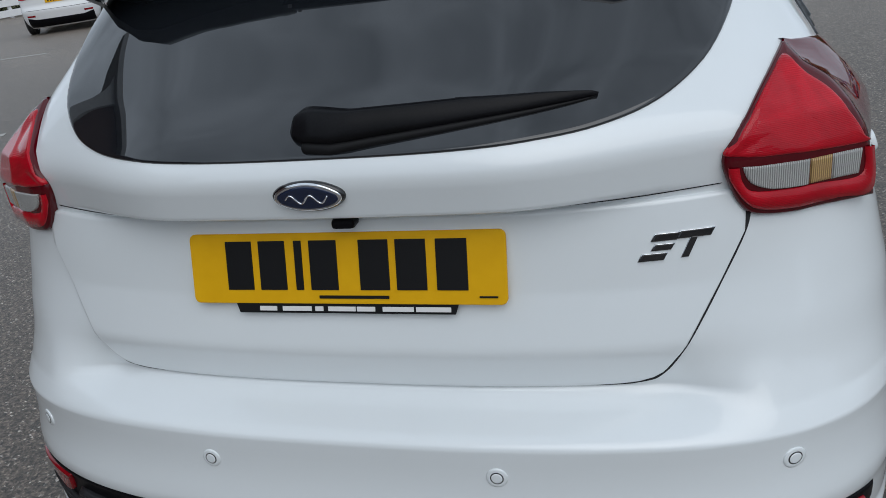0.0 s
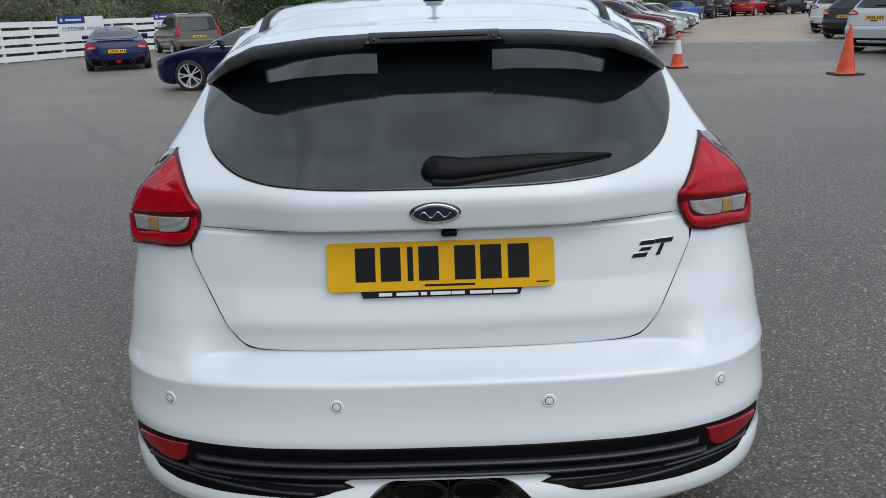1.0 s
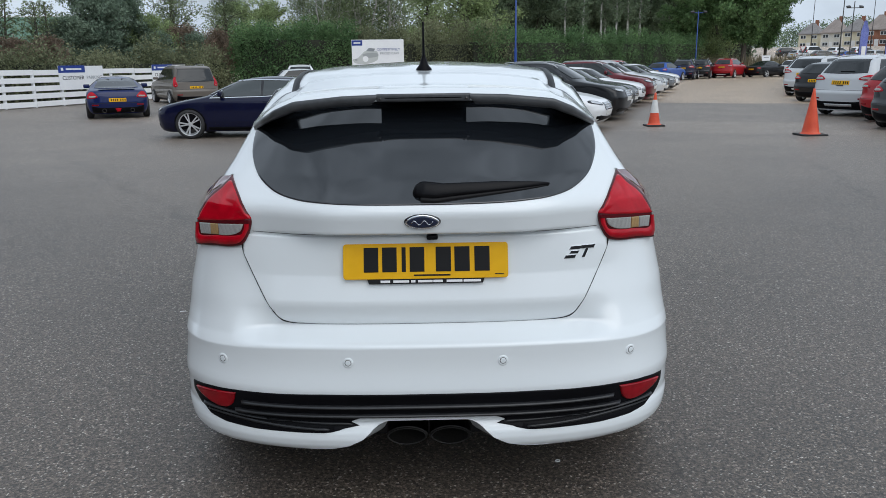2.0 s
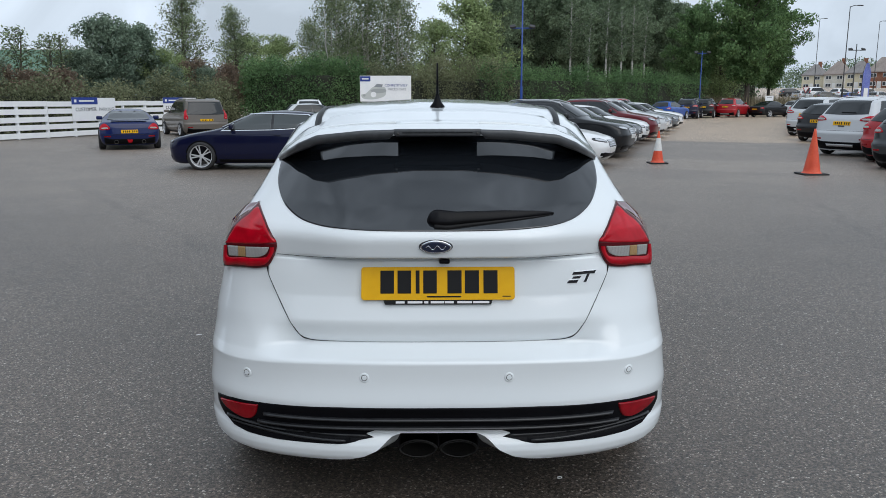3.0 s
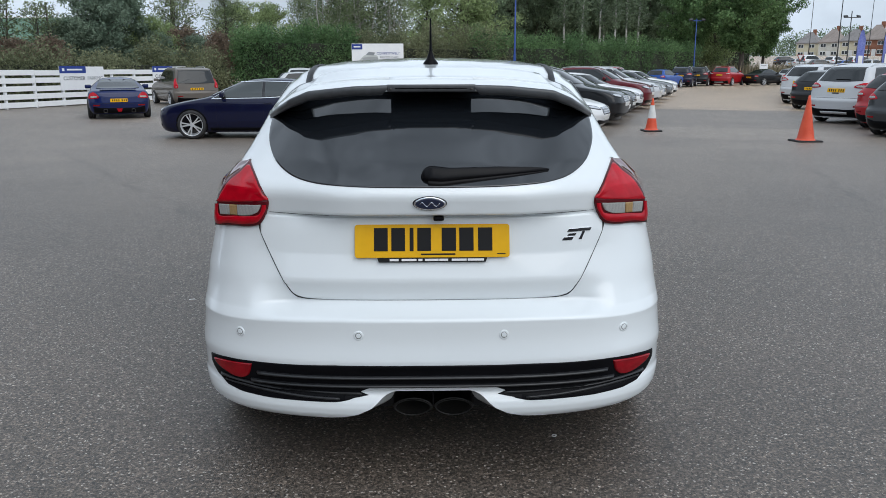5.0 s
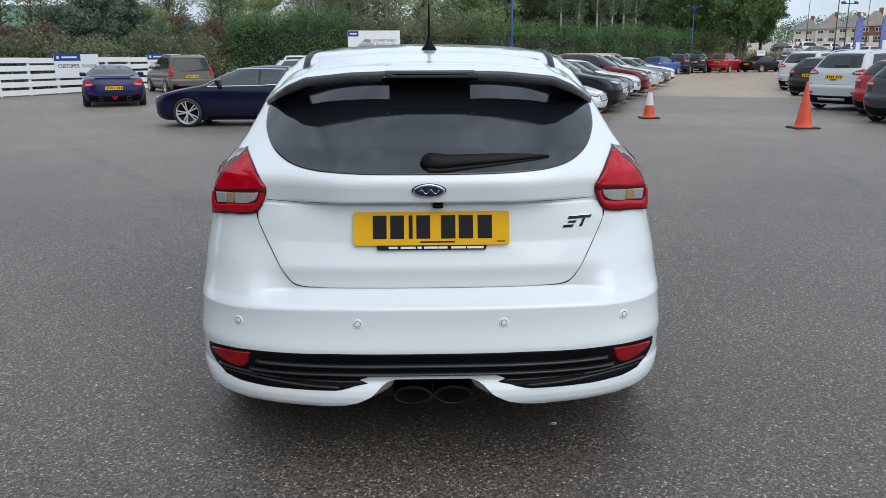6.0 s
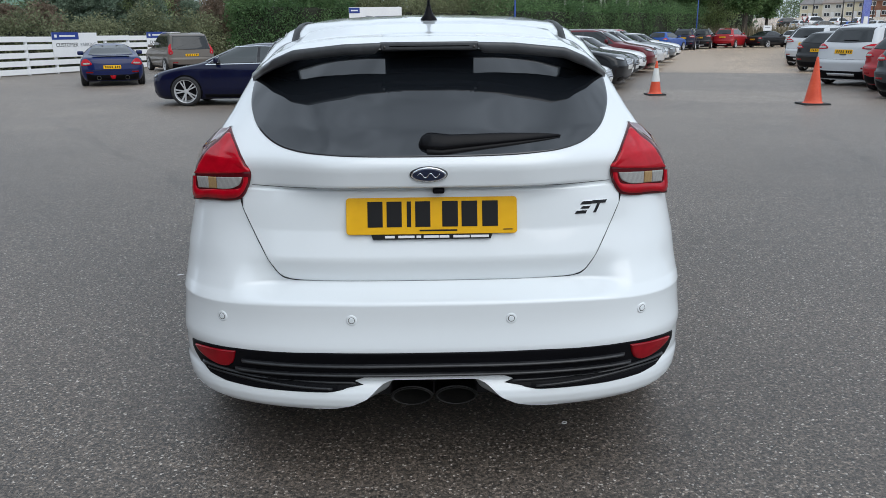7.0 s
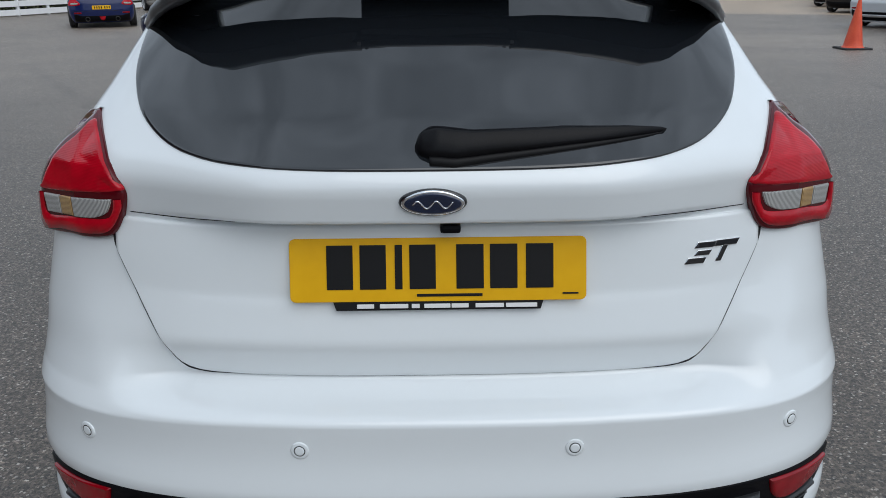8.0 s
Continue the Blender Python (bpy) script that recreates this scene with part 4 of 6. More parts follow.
        for k, (x, z) in enumerate(edge):
            p, f = at(x, z, 0.004), k / (len(edge) - 1)
            ez = 1.056 - 0.185 * f
            end = Vector((S.side_x(0.62, ez) + 0.012, 0.62, ez))
            row = [p]
            for g in (0.06, 0.2, 0.4, 0.6, 0.8, 1.0):
                q = Vector((x, p.y, z)).lerp(end, g)
                swell = 0.022 * math.sin(math.pi * g) * (0.1 + 0.9 * math.sin(math.pi * f))
                row.append(Vector((s * (max(q.x, S.side_x(q.y, q.z) + 0.004) + swell), q.y, q.z)))
            row.append(Vector((s * (end.x - 0.03), 0.63, ez)))
            verts += row
        ledge = [Vector((v.x - s * 0.05, v.y + 0.01, v.z - 0.004)) for v in verts[:8]]
        verts = ledge + verts
        for k in range(len(edge)):
            for j in range(7):
                faces.append((k * 8 + j, k * 8 + j + 1, k * 8 + j + 9, k * 8 + j + 8))
        solid("lamp_flank", verts, faces, FLANK_RED, lamp)
        upper = [(0.647, 1.078), (0.669, 1.056), (0.704, 1.029), (0.733, 0.994), (0.749, 0.968), (0.754, 0.956), (0.66, 0.966), (0.562, 0.976), (0.573, 1.0), (0.603, 1.040), (0.632, 1.072)]
        solid("upper_lens", *ring_patch(smooth_outline(upper, 6), at, 0.0105, 0.0, 0.004, 10), RED_LENS, lamp, "glossy red upper lens")
        lower = [(0.562, 0.962), (0.577, 0.961, 1), (0.583, 0.938), (0.602, 0.924), (0.68, 0.917), (0.747, 0.910), (0.750, 0.950, 1), (0.764, 0.948, 1), (0.768, 0.8785), (0.713, 0.8835), (0.626, 0.890), (0.591, 0.9045), (0.567, 0.940)]
        solid("lower_lens", *strip_loop(lower, at), RED_LENS, lamp, "bright red lower lens")
        clear = [(0.580, 0.962, 1), (0.6695, 0.956, 1), (0.6695, 0.9182, 1), (0.620, 0.923), (0.591, 0.938)]
        solid("reversing_lens", *ring_patch(smooth_outline(clear, 5), at, 0.0115, 0.0, 0.002, 6), CLEAR_LENS, lamp, "ribbed clear lens")
        amber = [(0.670, 0.9558, 1), (0.7015, 0.9538, 1), (0.7015, 0.9158, 1), (0.670, 0.9182, 1)]
        solid("indicator_lens", *ring_patch(smooth_outline(amber, 4), at, 0.0115, 0.0, 0.002, 5), AMBER, lamp, "pale amber indicator lens")
        outer = [(0.702, 0.9538, 1), (0.747, 0.9505, 1), (0.744, 0.9120, 1), (0.702, 0.9157, 1)]
        solid("outer_lens", *ring_patch(smooth_outline(outer, 4), at, 0.0115, 0.0, 0.002, 5), CLEAR_LENS, lamp, "ribbed clear outer lens")
    seam_z = lambda x: 0.934 + 0.002 * ease(0.40, 0.56, abs(x))
    for s in (1, -1):
        solid("tailgate_seam", *strip_patch(s * 0.34, s * 0.562, lambda x: seam_z(x) - 0.0007, lambda x: seam_z(x) + 0.0007, S.on_rear, 0.0012, 0.001, 24, 1, 0.0005), SEAM, car)
    # bumper insert, ribs, reflectors, sensors
    top = lambda x: keyed([(0, 0.4525), (0.33, 0.4525), (0.61, 0.445), (0.72, 0.437), (0.80, 0.424)], abs(x))
    low = lambda x: keyed([(0, 0.371), (0.205, 0.371), (0.243, 0.357), (0.252, 0.342), (0.28, 0.331), (0.31, 0.3245), (0.33, 0.3225), (0.39, 0.322), (0.55, 0.3225), (0.66, 0.327), (0.72, 0.337), (0.76, 0.355), (0.785, 0.383), (0.80, 0.418)], abs(x))
    solid("bumper_insert", *strip_patch(-0.80, 0.80, low, top, S.on_rear, 0.004, 0.004, 160, 8), BLACK, car, "black ribbed plastic insert")
    for z0, reach in ((0.4105, 0.605), (0.380, 0.63)):
        mid = lambda x, z0=z0: z0 - 0.004 * (abs(x) / 0.6) ** 2
        solid("insert_rib", *strip_patch(-reach, reach, lambda x: mid(x) - 0.0045, lambda x: mid(x) + 0.0045, S.on_rear, 0.018, 0.0, 80, 1, 0.002), RIB, car)
    for s in (1, -1):
        for z0, z1, reach, inner in ((0.3465, 0.368, 0.75, 0.236), (0.332, 0.350, 0.73, 0.31)):
            mid = lambda x, z0=z0, z1=z1: z0 + (z1 - z0) * ease(0.3, 0.78, abs(x))
            solid("insert_rib", *strip_patch(s * inner, s * reach, lambda x: mid(x) - 0.0035, lambda x: mid(x) + 0.0035, S.on_rear, 0.014, 0.0, 50, 1, 0.0015), RIB, car)
        tip = [(0.217, 0.3445, 1), (0.247, 0.3545, 1), (0.30, 0.354, 1), (0.30, 0.3275, 1), (0.262, 0.337, 1)]
        solid("insert_tip", *ring_patch(smooth_outline([(s * p[0], *p[1:]) for p in tip], 3), S.on_rear, 0.0045, 0.003, 0.002, 3), BLACK, car)
        ref = [(0.616, 0.437, 1), (0.68, 0.430), (0.74, 0.423), (0.772, 0.417, 1), (0.76, 0.404), (0.73, 0.389), (0.69, 0.377), (0.655, 0.376), (0.630, 0.393)]
        solid("reflector", *ring_patch(smooth_outline([(s * p[0], *p[1:]) for p in ref], 5), S.on_rear, 0.011, 0.0, 0.003, 6), REFLECTOR, car, "red bumper reflector")
    for x, z in ((-0.659, 0.538), (-0.246, 0.552), (0.236, 0.552), (0.658, 0.543)):
        ring = [(x + 0.0165 * math.cos(a), z + 0.0165 * math.sin(a)) for a in (2 * math.pi * k / 20 for k in range(20))]
        sensor = solid("parking_sensor", *ring_patch(ring, S.on_rear, 0.0025, 0.002, 0.002, 3), WHITE, car)
        ring = [(x + 0.0110 * math.cos(a), z + 0.0110 * math.sin(a)) for a in (2 * math.pi * k / 20 for k in range(20))]
        solid("sensor_gap", *ring_patch(ring, S.on_rear, 0.003, 0.0, 0.001, 2), SEAM, sensor)
        ring = [(x + 0.0092 * math.cos(a), z + 0.0092 * math.sin(a)) for a in (2 * math.pi * k / 20 for k in range(20))]
        solid("sensor_face", *ring_patch(ring, S.on_rear, 0.0038, 0.0, 0.001, 2), WHITE, sensor)
    # number plate with its dealer strip; characters are plain bars
    lean = pose(0, 0.1345, 0.848, -16, 0, 0)
    bm, rim = bmesh.new(), rounded(-0.26, 0.26, -0.056, 0.056, 0.010)
    rows = [[bm.verts.new((x * g, y, z * (1 - (1 - g) * 4.6))) for x, z in rim] for y, g in ((0.0025, 1.0), (-0.0015, 1.0), (-0.0025, 0.9975))]
    for a, b in zip(rows, rows[1:]):
        for k in range(len(rim)):
            bm.faces.new((a[k - 1], a[k], b[k], b[k - 1]))
    bm.faces.new(rows[0]), bm.faces.new(rows[-1][::-1])
    bmesh.ops.recalc_face_normals(bm, faces=bm.faces[:])
    plate = part("number_plate", bm, YELLOW, car, "yellow plate with dark bars")
    plate.matrix_basis = lean
    for x, w in ((-0.172, 0.046), (-0.114, 0.046), (-0.069, 0.013), (-0.027, 0.046), (0.056, 0.048), (0.115, 0.048), (0.178, 0.048)):
        part("plate_bar", block(w, 0.002, 0.078, (x, -0.0032, 0.005), 0.0009), INK, plate)
    part("plate_small_bar", block(0.115, 0.002, 0.005, (0.02, -0.0032, -0.045), 0.0008), INK, plate)
    part("plate_small_bar", block(0.028, 0.002, 0.003, (0.232, -0.0032, -0.044), 0.0008), INK, plate)
    bm = block(0.360, 0.004, 0.020, (0, 0.0008, -0.0615), 0.001)
    for v in bm.verts:
        v.co.x *= 1.0 + 0.035 * (v.co.z > -0.0615)
    strip = part("dealer_strip", bm, INK, plate, "black strip with pale bars")
    for x, w in ((-0.128, 0.03), (-0.078, 0.05), (-0.04, 0.014), (-0.002, 0.046), (0.038, 0.03), (0.09, 0.05), (0.146, 0.055)):
        part("strip_bar", block(w, 0.002, 0.0075, (x, -0.0019, -0.0640), 0.0008), PALE_INK, strip)
    # oval badge and model badge, as plain shapes
    def oval(a, b, n=40):
        return [(-0.007 + a * math.cos(f), 0.983 + b * math.sin(f)) for f in (2 * math.pi * k / n for k in range(n))]
    badge = solid("oval_badge", *ring_patch(oval(0.0565, 0.0235), S.on_rear, 0.008, 0.002, 0.004, 5), GLOSS, car, "dark blue oval badge with chrome rim")
    solid("badge_rim", *ring_patch(oval(0.0535, 0.0212), S.on_rear, 0.0092, 0.0, 0.002, 4), CHROME, badge, "thin chrome rim")
    solid("badge_face", *ring_patch(oval(0.0500, 0.0185), S.on_rear, 0.0105, 0.0, 0.003, 5), BADGE_BLUE, badge)
    wave = [S.on_rear(-0.007 - 0.033 + 0.066 * k / 32, 0.983 + 0.0065 * math.sin(k * 0.42), 0.0112) for k in range(33)]
    solid("badge_mark", *tube(wave, [0.0013] * 33, 6), CHROME, badge)
    mark = new("model_badge")
    mark.parent = car
    for w, h, x, z in ((0.036, 0.0100, 0.480, 0.8715), (0.028, 0.0085, 0.476, 0.8575), (0.036, 0.0100, 0.462, 0.8440), (0.048, 0.0100, 0.520, 0.8725)):
        for grow, mat, up, name in ((0.0009, CHROME, 0.004, "badge_rim"), (0.0, GLOSS, 0.0055, "badge_bar")):
            quad = [(x - w / 2 - grow - 0.003, z - h / 2 - grow), (x + w / 2 + grow - 0.003, z - h / 2 - grow), (x + w / 2 + grow + 0.003, z + h / 2 + grow), (x - w / 2 - grow + 0.003, z + h / 2 + grow)]
            solid(name, *ring_patch(smooth_outline([(*p, 1) for p in quad], 3), S.on_rear, up + 0.004, 0.0, 0.001, 2), mat, mark)
    for grow, mat, up, name in ((0.0009, CHROME, 0.004, "badge_rim"), (0.0, GLOSS, 0.0055, "badge_bar")):
        quad = [(0.500 - grow, 0.8395 - grow), (0.5095 + grow, 0.8395 - grow), (0.524 + grow, 0.870 + grow), (0.5145 - grow, 0.870 + grow)]
        solid(name, *ring_patch(smooth_outline([(*p, 1) for p in quad], 3), S.on_rear, up + 0.004, 0.0, 0.001, 2), mat, mark)
    # wiper: housing, arm, blade
    upper_edge = [(-0.036, 1.061), (-0.030, 1.072), (-0.012, 1.080), (0.02, 1.078), (0.06, 1.074), (0.13, 1.077), (0.22, 1.081), (0.32, 1.080), (0.385, 1.076), (0.394, 1.073)]
    lower_edge = [(-0.036, 1.056), (-0.030, 1.046), (-0.010, 1.037), (0.03, 1.034), (0.09, 1.041), (0.18, 1.050), (0.28, 1.060), (0.36, 1.067), (0.394, 1.071)]
    stand = [(-0.036, 0.006), (-0.026, 0.024), (0.0, 0.034), (0.06, 0.032), (0.2, 0.022), (0.36, 0.013), (0.394, 0.008)]
    def sweep(low_f, high_f, rows, n=56, x0=-0.036, x1=0.394):
        """A long body on the glass with a cross-section of (place between its edges, share of its height)."""
        verts, faces = [], []
        for i in range(n + 1):
            x = x0 + (x1 - x0) * (i / n) ** 1.25
            a, b, h = keyed(lower_edge, x), keyed(upper_edge, x), keyed(stand, x)
            verts += [S.on_rear(x, a + (b - a) * (low_f + (high_f - low_f) * v), 0.004 + h * w) for v, w in rows]
        c = len(rows)
        faces = [(i * c + k, (i + 1) * c + k, (i + 1) * c + k + 1, i * c + k + 1) for i in range(n) for k in range(c - 1)]
        return verts, faces + [tuple(range(c)), tuple(range(n * c, n * c + c))[::-1]]
    wiper = solid("rear_wiper", *sweep(0.18, 1.0, ((0, 0.0), (0.01, 0.45), (0.08, 0.62), (0.62, 1.0), (0.70, 0.99), (0.92, 0.74), (0.98, 0.6), (1.0, 0.0))), WIPER, car, "black rear wiper arm and blade")
    solid("wiper_blade", *sweep(0.0, 0.30, ((0, 0.0), (0.1, 0.22), (0.9, 0.30), (1.0, 0.0)), x0=-0.012, x1=0.388), INK, wiper)
    def on_arm(x, f, w):
        a, b, h = keyed(lower_edge, x), keyed(upper_edge, x), keyed(stand, x)
        return S.on_rear(x, a + (b - a) * f, 0.0045 + h * w)
    for path in ([(0.040, 0.90, 0.68), (0.010, 0.90, 0.68), (0.003, 0.83, 0.73), (0.008, 0.74, 0.81), (0.040, 0.74, 0.81)], [(0.176, 0.80, 0.76), (0.205, 0.81, 0.76), (0.206, 0.97, 0.60), (0.215, 0.985, 0.56)], [(0.298, 0.84, 0.72), (0.298, 0.98, 0.56)]):
        solid("arm_seam", *tube([on_arm(*p) for p in path], [0.0011] * len(path), 5), INK, wiper)
    # reversing camera, aerial, roof strips, exhaust, underside
    part("reversing_camera", block(0.036, 0.03, 0.015, (0.022, 0.135, 0.925), 0.006), BLACK, car)
    z = roof_z(S, 0, 0.80)
    aerial = solid("aerial", *lathe([(z - 0.01, 0.03), (z + 0.004, 0.03), (z + 0.02, 0.017), (z + 0.045, 0.008), (z + 0.06, 0.005)], 14, "z"), BLACK, car, "short black roof aerial")
    aerial.location = (0, 0.8, 0)
    solid("rod", *tube([(0, 0.0, z + 0.045), (0, -0.012, z + 0.09), (0, -0.034, z + 0.175)], [0.006, 0.0045, 0.0034], 8), BLACK, aerial)
    for s in (1, -1):
        verts, faces = [], []
        for k in range(21):
            y = 0.62 + 1.75 * k / 20
            xo = 0.468 + 0.085 * (k / 20) ** 0.8
            for dx, dz in ((-0.014, -0.006), (-0.012, 0.001), (0.012, 0.001), (0.014, -0.012)):
                verts.append((s * (xo + dx), y, roof_z(S, xo + dx, y) + dz + 0.006))
        for k in range(20):
            for j in range(3):
                faces.append((k * 4 + j, k * 4 + j + 1, k * 4 + j + 5, k * 4 + j + 4))
        solid("roof_strip", verts, faces, BLACK, car)
    verts, faces = [], []
    for k in range(41):
        x = -0.285 + 0.57 * k / 40
        z = tunnel(x)
        y = S.rear_y(x, z)
        verts += [(x, y, z), (x * 0.97, y + 0.012, z - 0.002), (x * (1 - 0.28 * ease(0.08, 0.2, abs(x))), y + 0.10, z - 0.010)]
    faces = [(k * 3 + j, k * 3 + j + 1, k * 3 + j + 4, k * 3 + j + 3) for k in range(40) for j in range(2)]
    solid("tunnel_return", verts, faces, WHITE, car)
    part("underbody", block(1.40, 3.75, 0.16, (0, 2.2, 0.24), 0.03), SEAM, car)
    # near-black block added to stand for the shade under the car
    part("tunnel_liner", block(1.2, 0.04, 0.24, (0, 0.28, 0.31), 0.01), SEAM, car)
    for s in (1, -1):
        n = 18
        oval_tip = [(0.072 * s + 0.068 * math.cos(a) * (1 - 0.12 * abs(math.sin(a))), 0.251 + 0.030 * math.sin(a)) for a in (2 * math.pi * k / n for k in range(n))]
        verts = [(x, y, z) for y, g in ((0.135, 1.03), (0.122, 1.0), (0.118, 0.96), (0.124, 0.9), (0.24, 0.8)) for x, z in ((s * 0.072 + (x - s * 0.072) * g, 0.251 + (z - 0.251) * g) for x, z in oval_tip)]
        verts += [(x, 0.30, z) for x, z in oval_tip]
        faces = [(r * n + k, r * n + (k + 1) % n, r * n + n + (k + 1) % n, r * n + n + k) for r in range(4) for k in range(n)]
        faces += [(k, (k + 1) % n, 5 * n + (k + 1) % n, 5 * n + k) for k in range(n)] + [tuple(range(4 * n, 5 * n))]
        solid("exhaust_tip", verts, faces, BURNT, car, "dark steel exhaust tip")
    fit_sides(car, S, (S, 1.0, 1.33, 0.62, 1.62, 2.78, 0.88, 3.5, 1.02), WHITE)
    fit_front(car, S, 1.0, 1.34, 0.62, 0.88)
    return car


build_white_hatchback()


# ---- the lot: parked cars ----
NAVY, BROWN, SILVER, RED, DARK_RED, CHARCOAL, BLACK_C, WHITE_C, BLUE, GREY_C = (0.0006, 0.0028, 0.026), (0.140, 0.122, 0.106), (0.55, 0.57, 0.59), (0.36, 0.012, 0.018), (0.12, 0.008, 0.015), (0.035, 0.038, 0.042), (0.008, 0.009, 0.011), (0.78, 0.79, 0.8), (0.01, 0.07, 0.32), (0.14, 0.15, 0.16)

park("sport", -4.45, 17.3, -90, NAVY, "dark blue hatchback with silver alloy wheels, parked side-on")
park("coupe", -11.25, 26.1, -22, (0.003, 0.012, 0.080), "low dark blue coupe with yellow rear plate", "", 1.04)
park("mpv", -11.7, 35.3, -32, BROWN, "grey-brown boxy people carrier beside the white fence", "", (1.14, 1.1, 0.95))
park("suv", -7.6, 44.0, -10, WHITE_C, "white car mostly hidden behind others")

ROW = [("saloon", WHITE_C, "white saloon car with clear headlights", 4.42, 17.4), ("suv", BLACK_C, "black off-roader with clear headlights", 5.75, 20.4), ("hatch", WHITE_C, "white hatchback with dark grille", 6.35, 22.3), ("hatch", CHARCOAL, "dark grey hatchback parked in line", 7.1, 24.5),
       ("hatch", WHITE_C, "white hatchback parked in line", 8.0, 26.9), ("suv", DARK_RED, "dark red off-roader parked in line", 9.0, 29.2), ("suv", SILVER, "silver off-roader parked in line", 10.1, 31.8),
       ("hatch", SILVER, "silver hatchback parked in line", 11.3, 35.0), ("hatch", GREY_C, "mid-grey hatchback parked in line", 12.7, 38.4), ("hatch", WHITE_C, "white hatchback parked in line", 14.2, 42.4),
       ("suv", RED, "red off-roader parked beyond the line", 14.5, 48.5), ("saloon", CHARCOAL, "dark saloon near the hedge", 13.0, 52.0), ("hatch", WHITE_C, "white hatchback near the hedge", 9.5, 47.0)]
for kind, color, label, x, y in ROW:
    park(kind, x - 2.0, y + 0.95, 115, color, label, "cars parked along the hedge side")

FACING = [("hatch", CHARCOAL, "dark grey hatchback with red tail lights", 13.0, 16.7), ("hatch", RED, "red hatchback parked at an angle", 13.95, 18.95), ("suv", SILVER, "silver off-roader with yellow rear plate", 14.05, 21.6),
          ("hatch", BLACK_C, "black hatchback parked at an angle", 16.7, 29.2), ("hatch", RED, "red hatchback between other cars", 19.8, 37.0), ("suv", SILVER, "silver off-roader parked behind a black one", 18.4, 33.8),
          ("suv", CHARCOAL, "dark grey off-roader in the row", 22.0, 41.8), ("hatch", BLACK_C, "black hatchback far down the row", 24.4, 47.2), ("suv", WHITE_C, "white off-roader far down the row", 27.4, 53.0)]
for kind, color, label, x, y in FACING:
    park(kind, x - 0.27, y, 60 if y < 24 else 52, color, label, "cars parked across the lane", 1.04)

for kind, color, label, x, y, h in (("suv", RED, "red off-roader at the end of the lane", 26.9, 68.5, 40), ("saloon", BLACK_C, "black saloon at the end of the lane", 30.6, 69.0, 62),
                                    ("suv", BLACK_C, "black off-roader at the end of the lane", 24.0, 67.5, 25), ("suv", NAVY, "navy off-roader at the end of the lane", 21.6, 64.5, 25)):
    park(kind, x, y, h, color, label, "cars across the end of the lane")

for kind, color, label, x, y in (("saloon", CHARCOAL, "dark saloon parked near the hedge", 6.0, 52.5), ("hatch", BLUE, "bright blue hatchback behind the lane", 18.9, 61.0), ("hatch", SILVER, "silver hatchback at the lane's end", 33.5, 70.0), ("suv", WHITE_C, "white off-roader at the lane's end", 36.0, 66.0)):
    park(kind, x, y, 40, color, label, "cars across the end of the lane")
park("hatch", -6.6, 41.5, 70, SILVER, "silver hatchback mostly hidden behind others")

park("hatch", -14.5, 17.4, -31, WHITE_C, "white hatchback with red tail lights near the fence")

# ---- traffic cones ----
CONE_RED = textured("cone_orange", (0.62, 0.06, 0.02), (0.75, 0.10, 0.035), 5, 0.45, 0.05, 40)
CONE_WHITE = textured("cone_sleeve", (0.62, 0.62, 0.6), (0.75, 0.75, 0.73), 6, 0.4, 0.0, 40)


def traffic_cone(x, y, tall, sleeve, label):
    base_y = ground_z(x, y)
    cone = new("traffic_cone")
    cone.location = (x, y, base_y)
    tagged(cone, label, "traffic cone")
    s = tall * 0.27
    part("base", block(2 * s, 2 * s, 0.04, (0, 0, 0.02), 0.012), RUBBER, cone, "black rubber base")
    r = lambda h: 0.022 + (tall * 0.19 - 0.022) * (1 - h / tall) ** 1.05
    prof = [(0.04, r(0) + 0.025), (0.06, r(0.05) + 0.008)] + [(0.08 + (tall - 0.08) * k / 12, r(0.08 + (tall - 0.08) * k / 12)) for k in range(13)] + [(tall, 0.004)]
    solid("body", *lathe(prof, 24, "z"), CONE_RED, cone)
    if sleeve:
        prof = [(tall * h, r(tall * h) + 0.006) for h in (0.40, 0.5, 0.6, 0.7, 0.79)]
        solid("sleeve", *lathe(prof, 24, "z"), CONE_WHITE, cone, "white reflective sleeve")


traffic_cone(5.85, 18.1, 0.86, True, "orange traffic cone with a white sleeve on asphalt")
traffic_cone(8.43, 14.9, 1.02, False, "tall plain orange traffic cone on asphalt")

# ---- white plank fence with signs ----
PLANK = textured("white_planks", (0.84, 0.85, 0.86), (0.90, 0.91, 0.91), 3, 0.45, 0.1, 60, 0.0, 0.3)
SIGN_WHITE = textured("sign_board", (0.80, 0.81, 0.83), (0.86, 0.87, 0.88), 2, 0.4)
SIGN_BLUE = shader("sign_blue", (0.015, 0.045, 0.26), 0.4)[0]
SIGN_GREY = shader("sign_grey", (0.25, 0.27, 0.29), 0.5)[0]
SIGN_MID = shader("sign_mid_grey", (0.36, 0.38, 0.38), 0.5)[0]
SIGN_PALE = shader("sign_pale_grey", (0.52, 0.54, 0.53), 0.5)[0]
FENCE = [(-24.0, 15.5), (-12.6, 43.2)]


